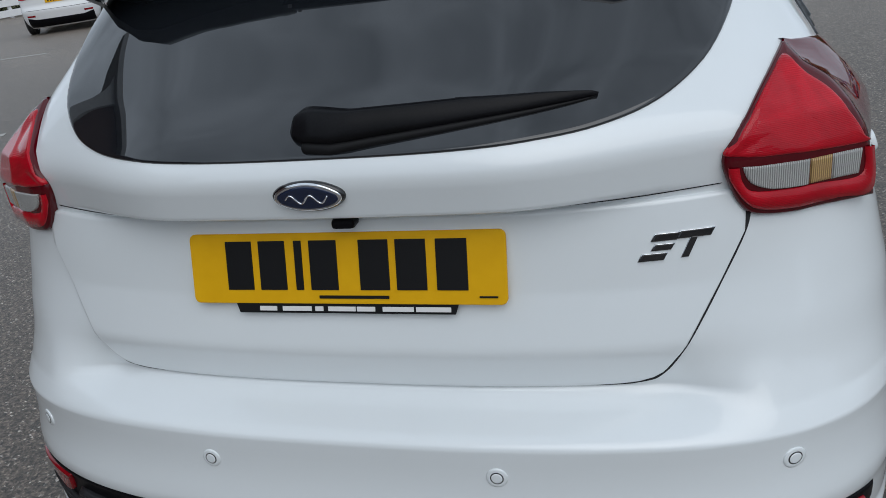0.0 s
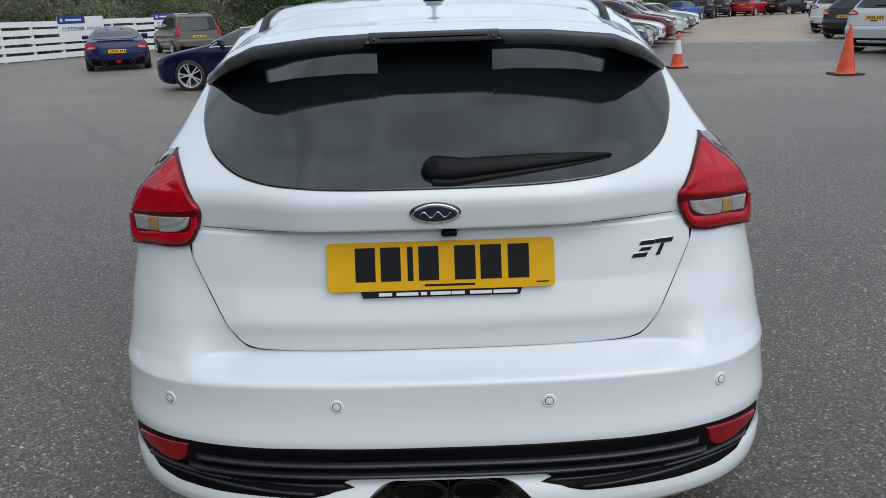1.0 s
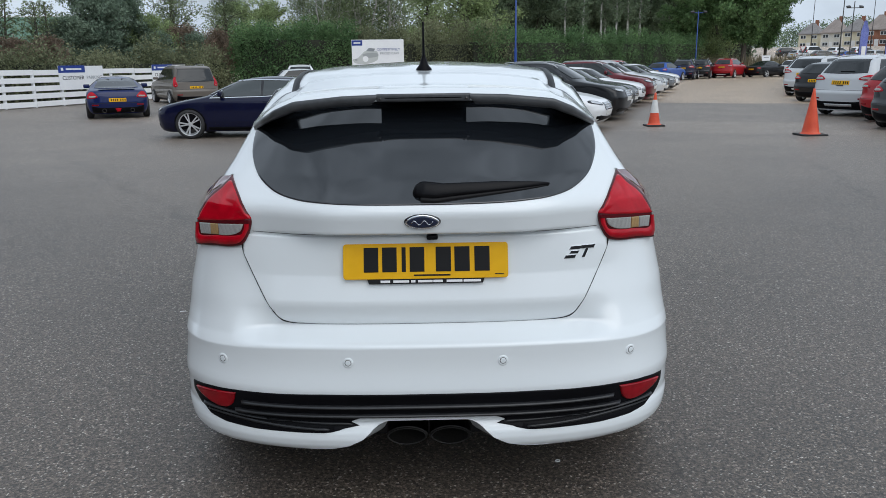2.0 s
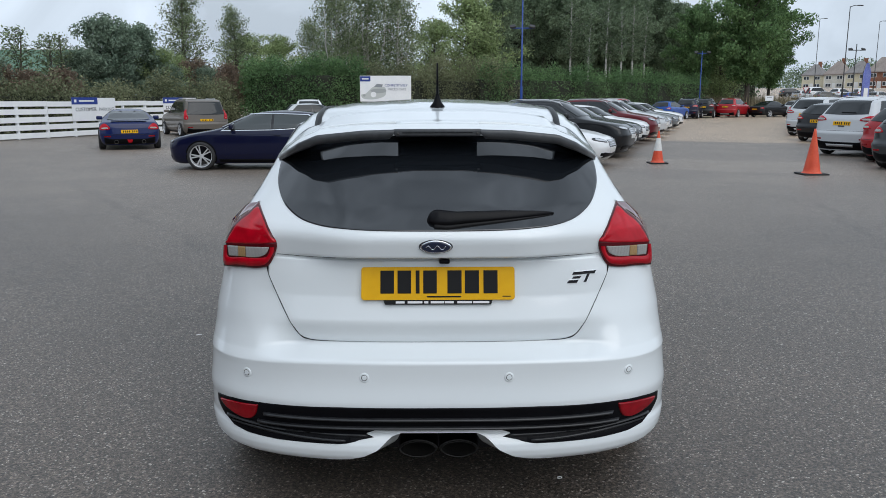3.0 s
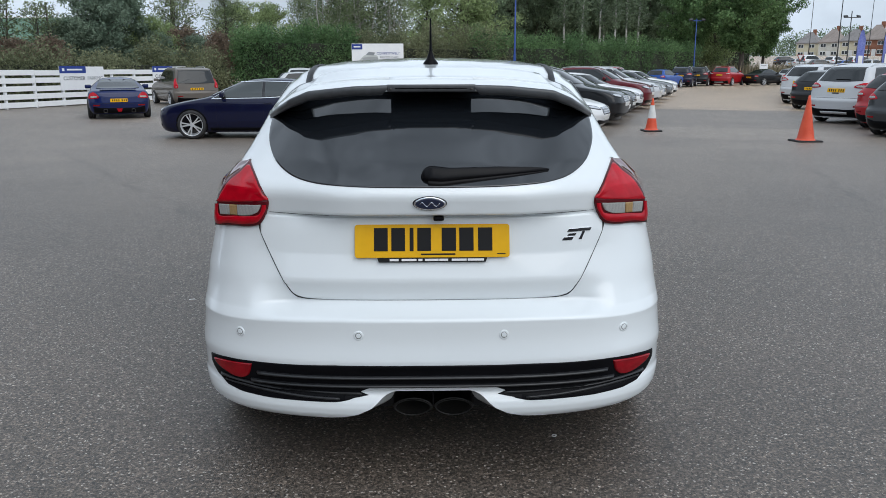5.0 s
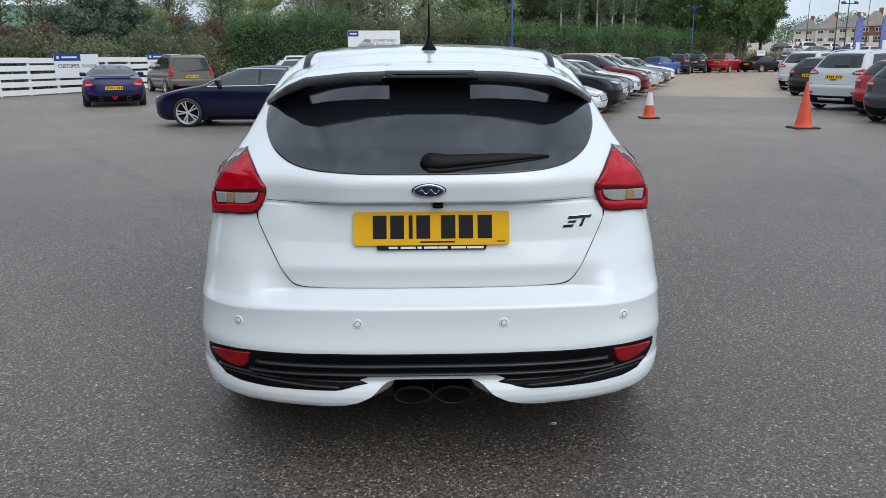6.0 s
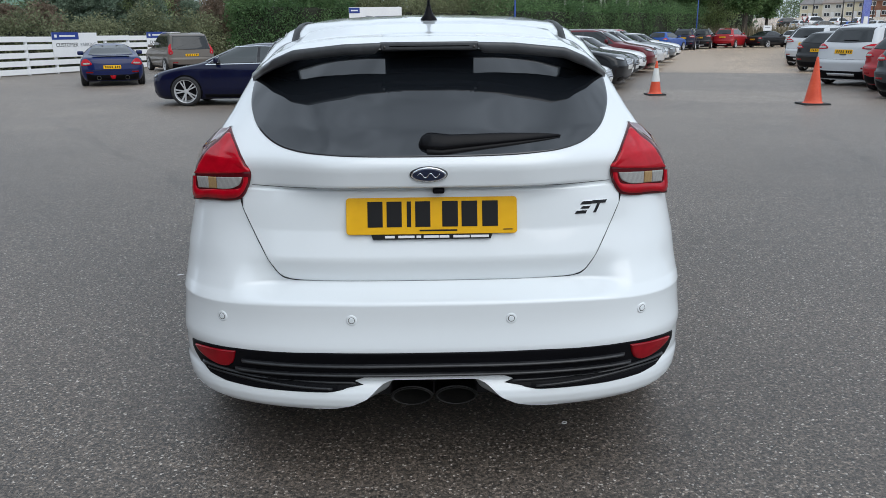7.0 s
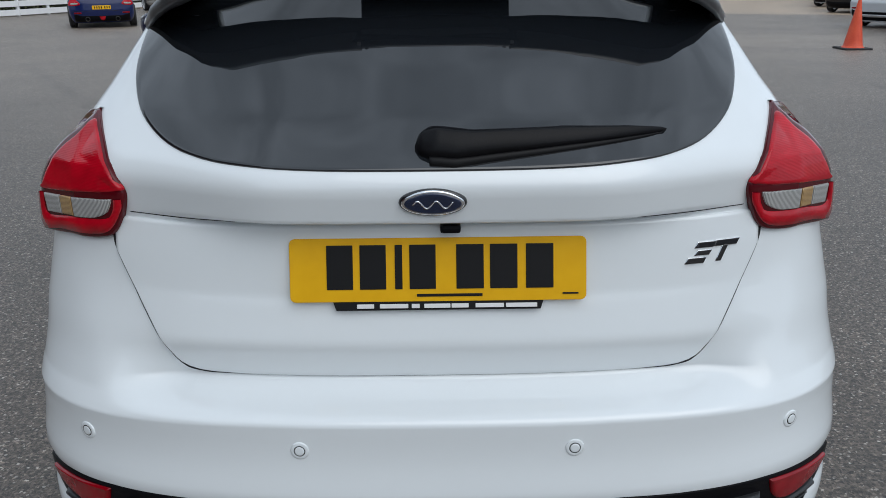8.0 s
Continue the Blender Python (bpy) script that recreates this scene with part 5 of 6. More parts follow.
def lettering(body, size, at, mat, parent, name="lettering", turn=90):
    cu = bpy.data.curves.new(name, "FONT")
    cu.body, cu.size, cu.extrude, cu.align_x, cu.align_y = body, size, 0.003, "LEFT", "BOTTOM"
    tmp = new(name, cu)
    dg = bpy.context.evaluated_depsgraph_get()
    me = bpy.data.meshes.new_from_object(tmp.evaluated_get(dg))
    bpy.data.objects.remove(tmp)
    me.materials.clear()
    me.materials.append(mat)
    ob = new(name, me)
    ob.parent = parent
    ob.matrix_basis = Matrix.Translation(at) @ pose(0, 0, 0, turn, 0, 0)
    return ob


def plank_fence():
    (x0, y0), (x1, y1) = FENCE
    length = math.hypot(x1 - x0, y1 - y0)
    fence = new("plank_fence")
    fence.matrix_basis = pose(x0, y0, -0.25, 0, 0, math.degrees(math.atan2(y1 - y0, x1 - x0)))
    tagged(fence, "white painted plank fence on posts along the car park", "fence")
    plank_len, rng = 3.0, random.Random(3)
    planks = [mesh_from("plank", [v.co[:] for v in b.verts], [tuple(v.index for v in f.verts) for f in b.faces], PLANK, False) for b in [block(plank_len - 0.012, 0.03, 0.225, (0, 0, 0), 0.006) for _ in range(1)] if not b.verts.index_update() and not b.faces.ensure_lookup_table()]
    post = block(0.11, 0.1, 1.62, (0, 0, 0.81), 0.008)
    me = bpy.data.meshes.new("post")
    post.to_mesh(me)
    post.free()
    me.materials.append(PLANK)
    n = int(length / plank_len)
    for k in range(2 * n + 1):
        ob = new("post", me)
        ob.parent, ob.location = fence, (k * plank_len / 2, 0.075, 0)
    for k in range(n):
        for r in range(5):
            ob = new("plank", planks[0])
            ob.parent = fence
            ob.matrix_basis = Matrix.Translation(((k + 0.5) * plank_len, 0, 0.16 + 0.335 * r + rng.uniform(-0.012, 0.012))) @ pose(0, 0, 0, 0, rng.uniform(-0.3, 0.3), 0)
    return fence


def fence_sign(along, wide, tall, label):
    (x0, y0), (x1, y1) = FENCE
    length = math.hypot(x1 - x0, y1 - y0)
    f = along / length
    sign = new("parking_sign")
    sign.matrix_basis = pose(x0 + (x1 - x0) * f, y0 + (y1 - y0) * f, -0.25, 0, 0, math.degrees(math.atan2(y1 - y0, x1 - x0))) @ Matrix.Translation((0, -0.045, 0))
    tagged(sign, label, "sign")
    top = 1.76
    part("board", block(wide, 0.02, tall, (wide / 2, 0, top - tall / 2), 0.004), SIGN_WHITE, sign)
    part("header", block(wide * 0.58, 0.012, tall * 0.3, (wide * 0.29, -0.012, top - tall * 0.13), 0.004), SIGN_BLUE, sign, "blue header panel")
    part("logo_bar", block(wide * 0.34, 0.006, tall * 0.07, (wide * 0.33, -0.02, top - tall * 0.13), 0.002), PALE_INK, sign)
    part("logo_mark", block(wide * 0.05, 0.006, tall * 0.12, (wide * 0.08, -0.02, top - tall * 0.13), 0.002), PALE_INK, sign)
    lettering("CUSTOMER", wide * 0.092, (wide * 0.07, -0.014, top - tall * 0.62), INK, sign)
    lettering("PARKING", wide * 0.086, (wide * 0.60, -0.014, top - tall * 0.615), SIGN_GREY, sign)


plank_fence()
fence_sign(19.3, 2.6, 1.05, "white customer parking sign with blue header on the fence")
fence_sign(13.0, 2.6, 1.05, "white customer parking sign with blue header on the fence")
fence_sign(25.2, 2.6, 1.0, "white customer parking sign partly hidden by a car")


# ---- advertising board ----
def advert_board(x, y, wide, tall, low):
    sign = new("advert_board")
    sign.matrix_basis = pose(x, y, ground_z(x, y), 0, 0, 3)
    tagged(sign, "white advertising board with blue corner on two posts", "sign")
    part("board", block(wide, 0.04, tall, (wide / 2, 0, low + tall / 2), 0.006), SIGN_WHITE, sign)
    part("corner_panel", block(wide * 0.2, 0.012, tall * 0.2, (wide * 0.105, -0.024, low + tall * 0.88), 0.003), SIGN_BLUE, sign, "blue corner panel")
    part("logo_bar", block(wide * 0.13, 0.005, tall * 0.05, (wide * 0.105, -0.031, low + tall * 0.88), 0.002), PALE_INK, sign)
    flat = lambda a, b, h: Vector((a, -0.021 - h, b))
    def print_shape(name, pts, mat, h, label=""):
        solid(name, *ring_patch([(px * wide, low + pz * tall) for px, pz in pts], flat, h, 0.0, 0.003, 3), mat, sign, label)
    print_shape("picture", smooth_outline([(0.02, 0.26), (0.10, 0.30), (0.17, 0.42), (0.24, 0.55), (0.33, 0.60), (0.44, 0.58), (0.50, 0.50), (0.49, 0.24), (0.36, 0.12), (0.2, 0.08), (0.06, 0.12)], 5), SIGN_PALE, 0.003, "pale grey printed car shape")
    print_shape("picture_window", smooth_outline([(0.27, 0.57, 1), (0.42, 0.55, 1), (0.45, 0.66, 1), (0.33, 0.69, 1)], 4), SIGN_GREY, 0.005)
    print_shape("picture_body", smooth_outline([(0.20, 0.44), (0.34, 0.50), (0.49, 0.48), (0.49, 0.36), (0.30, 0.32)], 4), SIGN_MID, 0.005)
    print_shape("picture_wheel", [(0.26 + 0.055 * math.cos(k * 0.35), 0.27 + 0.11 * math.sin(k * 0.35)) for k in range(18)], SIGN_WHITE, 0.007)
    print_shape("picture_lamp", [(0.08 + 0.025 * math.cos(k * 0.35), 0.24 + 0.05 * math.sin(k * 0.35)) for k in range(18)], SIGN_MID, 0.007)
    lettering("COMPETITIVELY", wide * 0.062, (wide * 0.48, -0.026, low + tall * 0.56), SIGN_BLUE, sign)
    lettering("PRICED CARS", wide * 0.06, (wide * 0.54, -0.026, low + tall * 0.41), SIGN_GREY, sign)
    for px in (0.3, wide - 0.3):
        part("post", block(0.08, 0.08, low + tall * 0.8, (px, 0.065, (low + tall * 0.8) / 2), 0.008), TRIM, sign)


advert_board(-4.15, 40.0, 2.75, 1.36, 1.55)

# ---- lamp posts ----
POLE_BLUE = textured("blue_pole_paint", (0.01, 0.045, 0.22), (0.02, 0.07, 0.3), 3, 0.4)
POLE_DARK = textured("dark_pole_paint", (0.02, 0.02, 0.022), (0.04, 0.04, 0.042), 3, 0.5)


def lamp_post(x, y, tall, mat, heads, label, arm=0.0):
    z = ground_z(x, y)
    post = new("lamp_post")
    post.location = (x, y, z)
    tagged(post, label, "lamp post")
    solid("pole", *tube([(0, 0, 0), (0, 0, tall * 0.25), (0, 0, tall * 0.27), (0, 0, tall)], [0.09, 0.09, 0.058, 0.042], 10), mat, post)
    if heads:
        part("cross_arm", block(1.5, 0.07, 0.07, (0, 0, heads), 0.01), mat, post)
        for s in (1, -1):
            part("floodlight", block(0.36, 0.28, 0.12, (s * 0.62, -0.12, heads + 0.09), 0.02, pose(0, 0, 0, 35, s * 8, 0)), POLE_DARK, post)
    if arm:
        solid("arm", *tube([(0, 0, tall - 0.05), (arm * 0.5, 0, tall + 0.1), (arm, 0, tall + 0.12)], [0.04, 0.035, 0.03], 8), mat, post)
        part("lantern", block(0.6, 0.2, 0.1, (arm + 0.2, 0, tall + 0.1), 0.03), POLE_DARK, post)


lamp_post(5.45, 48.5, 9.5, POLE_BLUE, 6.1, "tall blue lamp post with two floodlights by the hedge")
lamp_post(26.6, 77.0, 6.3, POLE_BLUE, 6.1, "blue lamp post with two floodlights near the trees")
lamp_post(45.2, 85.0, 11.5, POLE_DARK, 0, "tall dark street lamp on a single arm", 0.9)
lamp_post(66.0, 135.0, 13.0, POLE_DARK, 0, "slim dark street lamp beside the far road", 0.8)
lamp_post(72.0, 127.0, 12.0, POLE_DARK, 0, "slim grey street lamp beside the far road", 0.8)
lamp_post(40.5, 74.0, 6.8, POLE_DARK, 6.2, "dark post with floodlights near the flags")

# ---- feather flags ----
FLAG = textured("flag_cloth", (0.10, 0.13, 0.42), (0.22, 0.26, 0.55), 1.5, 0.7)


def feather_flag(x, y, tall, label):
    flag = new("feather_flag")
    flag.location = (x, y, ground_z(x, y))
    tagged(flag, label, "flag")
    solid("pole", *tube([(0, 0, 0), (0, 0, tall * 0.7), (0.1, 0, tall * 0.92), (0.35, 0, tall)], [0.03, 0.025, 0.018, 0.012], 8), POLE_DARK, flag)
    verts, faces = [], []
    for i in range(13):
        z = tall * (0.22 + 0.76 * i / 12)
        w = 0.75 * (1 if i < 9 else 1 - (i - 9) / 4.2)
        for j in range(5):
            for side in (0, 0.012):
                verts.append((0.03 + w * j / 4 + (0.25 * max(0, i - 9) / 3), 0.05 * math.sin(j * 1.4 + i * 0.5) + side, z))
    for i in range(12):
        for j in range(4):
            a = (i * 5 + j) * 2
            faces += [(a, a + 2, a + 12, a + 10), (a + 1, a + 11, a + 13, a + 3)]
    solid("cloth", verts, faces, FLAG, flag, "blue and white printed cloth")
    part("panel", block(0.4, 0.03, tall * 0.2, (0.42, -0.05, tall * 0.42), 0.005), PALE_INK, flag, "white printed panel")


feather_flag(40.0, 71.5, 5.0, "blue feather flag standing behind parked cars")
feather_flag(39.6, 66.5, 5.2, "purple-blue feather flag beside another flag")


# ---- small signs at the lane's end ----
SIGN_RED = shader("sign_red", (0.42, 0.02, 0.02), 0.45)[0]


def give_way_sign(x, y):
    sign = new("give_way_sign")
    sign.location = (x, y, ground_z(x, y))
    tagged(sign, "white triangular give way sign with red border on a post", "sign")
    solid("post", *tube([(0, 0, 0), (0, 0, 2.9)], [0.04, 0.04], 8), TRIM, sign)
    flat = lambda a, b, h: Vector((a, -0.05 - h, b))
    for name, mat, r, h in (("border", SIGN_RED, 0.46, 0.006), ("face", SIGN_WHITE, 0.34, 0.010)):
        tri = [(r * math.sin(a), 2.66 - r * math.cos(a), 1) for a in (0, 2.0944, 4.18879)]
        solid(name, *ring_patch(smooth_outline(tri, 4), flat, h, 0.01, 0.004, 2), mat, sign)


def small_board(x, y):
    sign = new("notice_board")
    sign.location = (x, y, ground_z(x, y))
    tagged(sign, "small pale notice board on two posts behind parked cars", "sign")
    part("board", block(0.8, 0.03, 0.5, (0, 0, 1.65), 0.008), SIGN_WHITE, sign)
    part("notice_bar", block(0.5, 0.008, 0.06, (0, -0.018, 1.72), 0.002), SIGN_GREY, sign)
    for px in (-0.32, 0.32):
        part("post", block(0.05, 0.05, 1.6, (px, 0.04, 0.8), 0.006), TRIM, sign)


give_way_sign((1414 - 773.6) / 1364 * 87, 84.5)
small_board((1352 - 773.6) / 1364 * 77, 74.5)


# ---- trees, hedges, scrub ----
def leaf_green(name, low, high):
    m = textured(name, low, high, 0.35, 0.65, 0.0, 2.5, vary=0.45)
    b = m.node_tree.nodes["Principled BSDF"]
    b.inputs["Specular IOR Level"].default_value = 0.25
    n, l = m.node_tree.nodes, m.node_tree.links
    thin, mix = n.new("ShaderNodeBsdfTranslucent"), n.new("ShaderNodeMixShader")
    mix.inputs["Fac"].default_value = 0.4
    l.new(b.inputs["Base Color"].links[0].from_socket, thin.inputs["Color"])
    l.new(b.outputs["BSDF"], mix.inputs[1]), l.new(thin.outputs["BSDF"], mix.inputs[2])
    l.new(mix.outputs["Shader"], n["Material Output"].inputs["Surface"])
    return m


GREENS = {"oak": leaf_green("oak_leaves", (0.092, 0.172, 0.068), (0.215, 0.330, 0.142)), "birch": leaf_green("birch_leaves", (0.122, 0.165, 0.088), (0.275, 0.330, 0.190)),
          "dark": leaf_green("dark_leaves", (0.120, 0.172, 0.106), (0.265, 0.338, 0.212)), "lime": leaf_green("lime_leaves", (0.205, 0.275, 0.120), (0.370, 0.450, 0.225)),
          "hedge": leaf_green("hedge_leaves", (0.075, 0.150, 0.062), (0.190, 0.305, 0.135)), "rust": leaf_green("rust_leaves", (0.175, 0.135, 0.100), (0.350, 0.250, 0.190)),
          "olive": leaf_green("olive_scrub", (0.125, 0.145, 0.080), (0.280, 0.295, 0.175)), "deep": leaf_green("deep_leaves", (0.120, 0.175, 0.125), (0.270, 0.340, 0.250)), "grass": leaf_green("dry_grass", (0.192, 0.162, 0.102), (0.360, 0.312, 0.204))}
# near-black: the shade inside hedges put into the core's colour
CORE = textured("hedge_shade_core", (0.012, 0.016, 0.009), (0.030, 0.034, 0.020), 1.5, 0.9)
BARK = textured("bark", (0.05, 0.042, 0.034), (0.12, 0.10, 0.085), 3, 0.85, 0.4, 25)
PALE_BARK = textured("birch_bark", (0.28, 0.27, 0.25), (0.55, 0.54, 0.50), 3, 0.75, 0.3, 20)


def leaf_cloud(centres, count, size, rng, flat=0.7):
    """Many small bent leaf sprays scattered in clumps: verts and faces."""
    c = np.array([p[:3] for p in centres])
    r = np.array([p[3] for p in centres])
    pick = rng.choice(len(c), count, p=r ** 2 / (r ** 2).sum())
    d = rng.normal(size=(count, 3))
    d /= np.linalg.norm(d, axis=1)[:, None]
    d[:, 2] *= flat
    at = c[pick] + d * r[pick][:, None] * (rng.random(count) ** 0.45)[:, None]
    a = rng.normal(size=(count, 3))
    a /= np.linalg.norm(a, axis=1)[:, None]
    b = np.cross(a, rng.normal(size=(count, 3)))
    b /= np.linalg.norm(b, axis=1)[:, None]
    s = (size * rng.uniform(0.55, 1.35, count))[:, None]
    n = np.cross(a, b)
    v = np.stack([at - a * s, at - b * s * 0.5 + n * s * 0.18, at + a * s, at + b * s * 0.5 + n * s * 0.18], axis=1).reshape(-1, 3)
    i = np.arange(count)[:, None] * 4
    f = np.concatenate([i + np.array([[0, 1, 2]]), i + np.array([[0, 2, 3]])])
    return v, f


def fast_mesh(name, v, f, mat):
    me = bpy.data.meshes.new(name)
    me.from_pydata(v.tolist(), [], f.tolist())
    me.materials.append(mat)
    return me


def tree_meshes(seed, tall, spread, low, count, green, bark, size, slim=False, stems=0, thin=1.0, flat=0.7, clump=1.0):
    """A tapered trunk with limbs, and a crown of leaf sprays round the limbs' ends."""
    rng = np.random.default_rng(seed)
    v, f = tube([(0, 0, -0.3), (0.05, 0, tall * 0.2), (rng.uniform(-0.2, 0.2), 0.1, tall * 0.5), (rng.uniform(-0.3, 0.3), 0, tall * 0.93)], [tall * 0.022 * thin, tall * 0.018 * thin, tall * 0.012 * thin, 0.02], 8)
    pieces, ends = [(v, f)], []
    limbs = 42 if not slim else 56
    for k in range(stems):
        a, r = k * 2.1 + rng.uniform(-0.3, 0.3), spread * rng.uniform(0.2, 0.55)
        bend = rng.uniform(-0.25, 0.25)
        p = [(0.25 * math.cos(a), 0.25 * math.sin(a), -0.3), (r * 0.45 * math.cos(a), r * 0.45 * math.sin(a), tall * 0.28), (r * math.cos(a) + bend, r * math.sin(a), tall * 0.55), (r * 1.1 * math.cos(a), r * 1.1 * math.sin(a), tall * 0.82)]
        pieces.append(tube(p, [tall * 0.009 * thin, tall * 0.007 * thin, tall * 0.005 * thin, 0.015], 6))
    for k in range(limbs):
        h = low + (0.95 - low) * (k + rng.random()) / limbs
        ang = k * 2.4 + rng.uniform(-0.4, 0.4)
        shape = math.sin(math.pi * min(1, (h - low) / (1.02 - low)) ** 0.75) ** 0.7
        reach = spread * (0.45 + 0.6 * rng.random()) * max(0.22, shape)
        z = tall * h
        tip = (reach * math.cos(ang), reach * math.sin(ang), min(tall * 0.985, z + reach * rng.uniform(0.1, 0.5)))
        mid = (tip[0] * 0.5, tip[1] * 0.5, z + (tip[2] - z) * 0.35)
        pieces.append(tube([(0, 0, z - reach * 0.25), mid, tip], [tall * (0.0035 if slim else 0.006) * thin ** 2, tall * (0.0025 if slim else 0.004) * thin ** 2, 0.01], 5, False))
        for t, g in ((1.0, 0.24), (0.8, 0.26), (0.58, 0.30), (0.34, 0.34)):
            ends.append((tip[0] * t, tip[1] * t, z + (tip[2] - z) * t, max(0.2 if slim else 0.3, spread * g * rng.uniform(0.5, 1.5) * (0.8 if slim else 1.0) * clump)))
    ends.append((0, 0, tall * 0.95, spread * 0.25))
    trunk = joined(pieces)
    lv, lf = leaf_cloud(ends, count, size, rng, flat)
    return mesh_from("trunk", *trunk, bark), fast_mesh("crown", lv, lf, green)


TREE_KINDS = {"oak": tree_meshes(1, 14.0, 5.4, 0.25, 27000, GREENS["oak"], BARK, 0.17, False, 0, 1.0, 0.75, 0.62), "birch": tree_meshes(2, 11.0, 2.9, 0.26, 10000, GREENS["birch"], PALE_BARK, 0.095, True, 5, 1.0, 1.25),
              "slim": tree_meshes(3, 10.0, 2.0, 0.14, 12000, GREENS["birch"], BARK, 0.075, True, 0, 1.0, 1.3), "wood": tree_meshes(4, 15.0, 3.4, 0.31, 15000, GREENS["dark"], BARK, 0.14, False, 2, 0.5, 0.9, 0.7),
              "bush": tree_meshes(5, 6.5, 3.0, 0.05, 17000, GREENS["deep"], BARK, 0.10, False, 0, 1.0, 0.9, 0.62), "lime": tree_meshes(6, 9.0, 3.7, 0.12, 14000, GREENS["lime"], BARK, 0.11, False, 0, 1.0, 0.9, 0.65),
              "sparse": tree_meshes(7, 6.0, 1.3, 0.3, 1300, GREENS["birch"], BARK, 0.08, True), "rust": tree_meshes(8, 4.6, 1.7, 0.05, 8000, GREENS["rust"], BARK, 0.08)}
TREE_KINDS["pole"] = tree_meshes(9, 14.0, 1.5, 0.42, 1900, GREENS["dark"], PALE_BARK, 0.13, True, 0, 0.55)
HEIGHTS = {"pole": 14.0, "oak": 14.0, "birch": 11.0, "slim": 10.0, "wood": 15.0, "bush": 6.5, "lime": 9.0, "sparse": 6.0, "rust": 4.6}
LABELS = {"pole": "slender birch with a bare pale trunk before the wood", "oak": "large broad-leaved tree with dense green crown", "birch": "birch with pale trunk and thin grey-green crown", "slim": "slim young tree with a loose crown", "wood": "tall dark woodland tree with pale trunk",
          "bush": "rounded dark green shrub behind the fence", "lime": "yellow-green broad-leaved tree behind the hedge", "sparse": "thin sapling with few leaves", "rust": "rust-brown shrub behind the fence"}


def plant(kind, x, y, tall, spin, wide=1.0, group="trees behind the hedge"):
    s = tall / HEIGHTS[kind]
    tree = new("tree" if kind not in ("bush", "rust") else "shrub")
    tree.matrix_basis = pose(x, y, -0.3, 0, 0, spin) @ Matrix.Diagonal((s * wide, s * wide, s, 1))
    for name, me in zip(("trunk", "crown"), TREE_KINDS[kind]):
        ob = new(name, me)
        ob.parent = tree
    tagged(tree, LABELS[kind], "tree" if kind not in ("bush", "rust") else "shrub", group)


def seen_at(px, d):
    """x across at a distance ahead, by angle from straight ahead."""
    return (px - 773.6) / 1364 * d


for kind, px, d, tall, wide in (("slim", 343, 58, 10.6, 1.0), ("slim", 425, 62, 8.8, 1.1), ("birch", 600, 64, 10.5, 1.0), ("birch", 655, 66, 11.5, 1.1), ("birch", 705, 68, 11.0, 1.0), ("lime", 770, 76, 9.0, 1.0), ("lime", 835, 78, 11.5, 1.1),
                                ("birch", 560, 70, 8.5, 1.0), ("lime", 500, 66, 6.8, 1.0), ("wood", 880, 86, 14.5, 1.0), ("wood", 940, 92, 16.5, 1.0), ("wood", 1000, 90, 16.0, 1.0), ("wood", 1050, 96, 16.5, 1.0), ("wood", 1100, 92, 15.5, 1.0), ("wood", 1150, 96, 16.0, 1.0),
                                ("wood", 900, 100, 15.5, 1.1), ("wood", 970, 104, 17.0, 1.1), ("wood", 1075, 106, 18.0, 1.2), ("wood", 1125, 105, 17.0, 1.2), ("oak", 1222, 86, 11.5, 0.85), ("oak", 1312, 84, 14.2, 1.0), ("oak", 1350, 92, 12.5, 0.8), ("wood", 1190, 104, 14.0, 1.2), ("lime", 1265, 100, 11.0, 1.0),
                                ("pole", 1004, 84, 14.0, 1.0), ("pole", 1036, 82, 11.0, 1.0), ("pole", 1066, 83, 14.0, 1.0), ("pole", 1071, 85, 12.0, 1.0), ("pole", 1090, 82, 13.0, 1.0), ("pole", 1111, 84, 13.5, 1.0), ("pole", 1133, 86, 13.0, 1.0), ("lime", 640, 84, 8.5, 1.2), ("lime", 455, 74, 7.5, 1.1)):
    plant(kind, seen_at(px, d), d - 2.4, tall, (px * 37) % 360, wide)
for kind, px, d, tall, wide in (("bush", 205, 47, 6.4, 1.0), ("bush", 262, 50, 6.2, 1.0), ("sparse", 55, 42, 5.6, 1.2), ("sparse", 108, 43, 5.3, 1.0), ("sparse", 128, 44, 5.4, 1.0), ("rust", 20, 40, 3.5, 1.2), ("rust", 75, 41, 3.2, 1.2), ("rust", 130, 42, 3.3, 1.2), ("lime", 300, 50, 4.8, 1.0), ("rust", 355, 52, 4.2, 1.3), ("lime", 330, 54, 4.6, 0.9),
                                ("rust", 415, 50, 3.9, 1.0), ("bush", -40, 38, 4.6, 1.2), ("rust", -90, 34, 4.0, 1.3), ("bush", 165, 45, 4.4, 1.0), ("bush", 310, 49, 3.8, 0.9), ("bush", 375, 51, 3.7, 0.9)):
    plant(kind, seen_at(px, d), d - 2.4, tall, (px * 53) % 360, wide, "shrubs behind the fence")


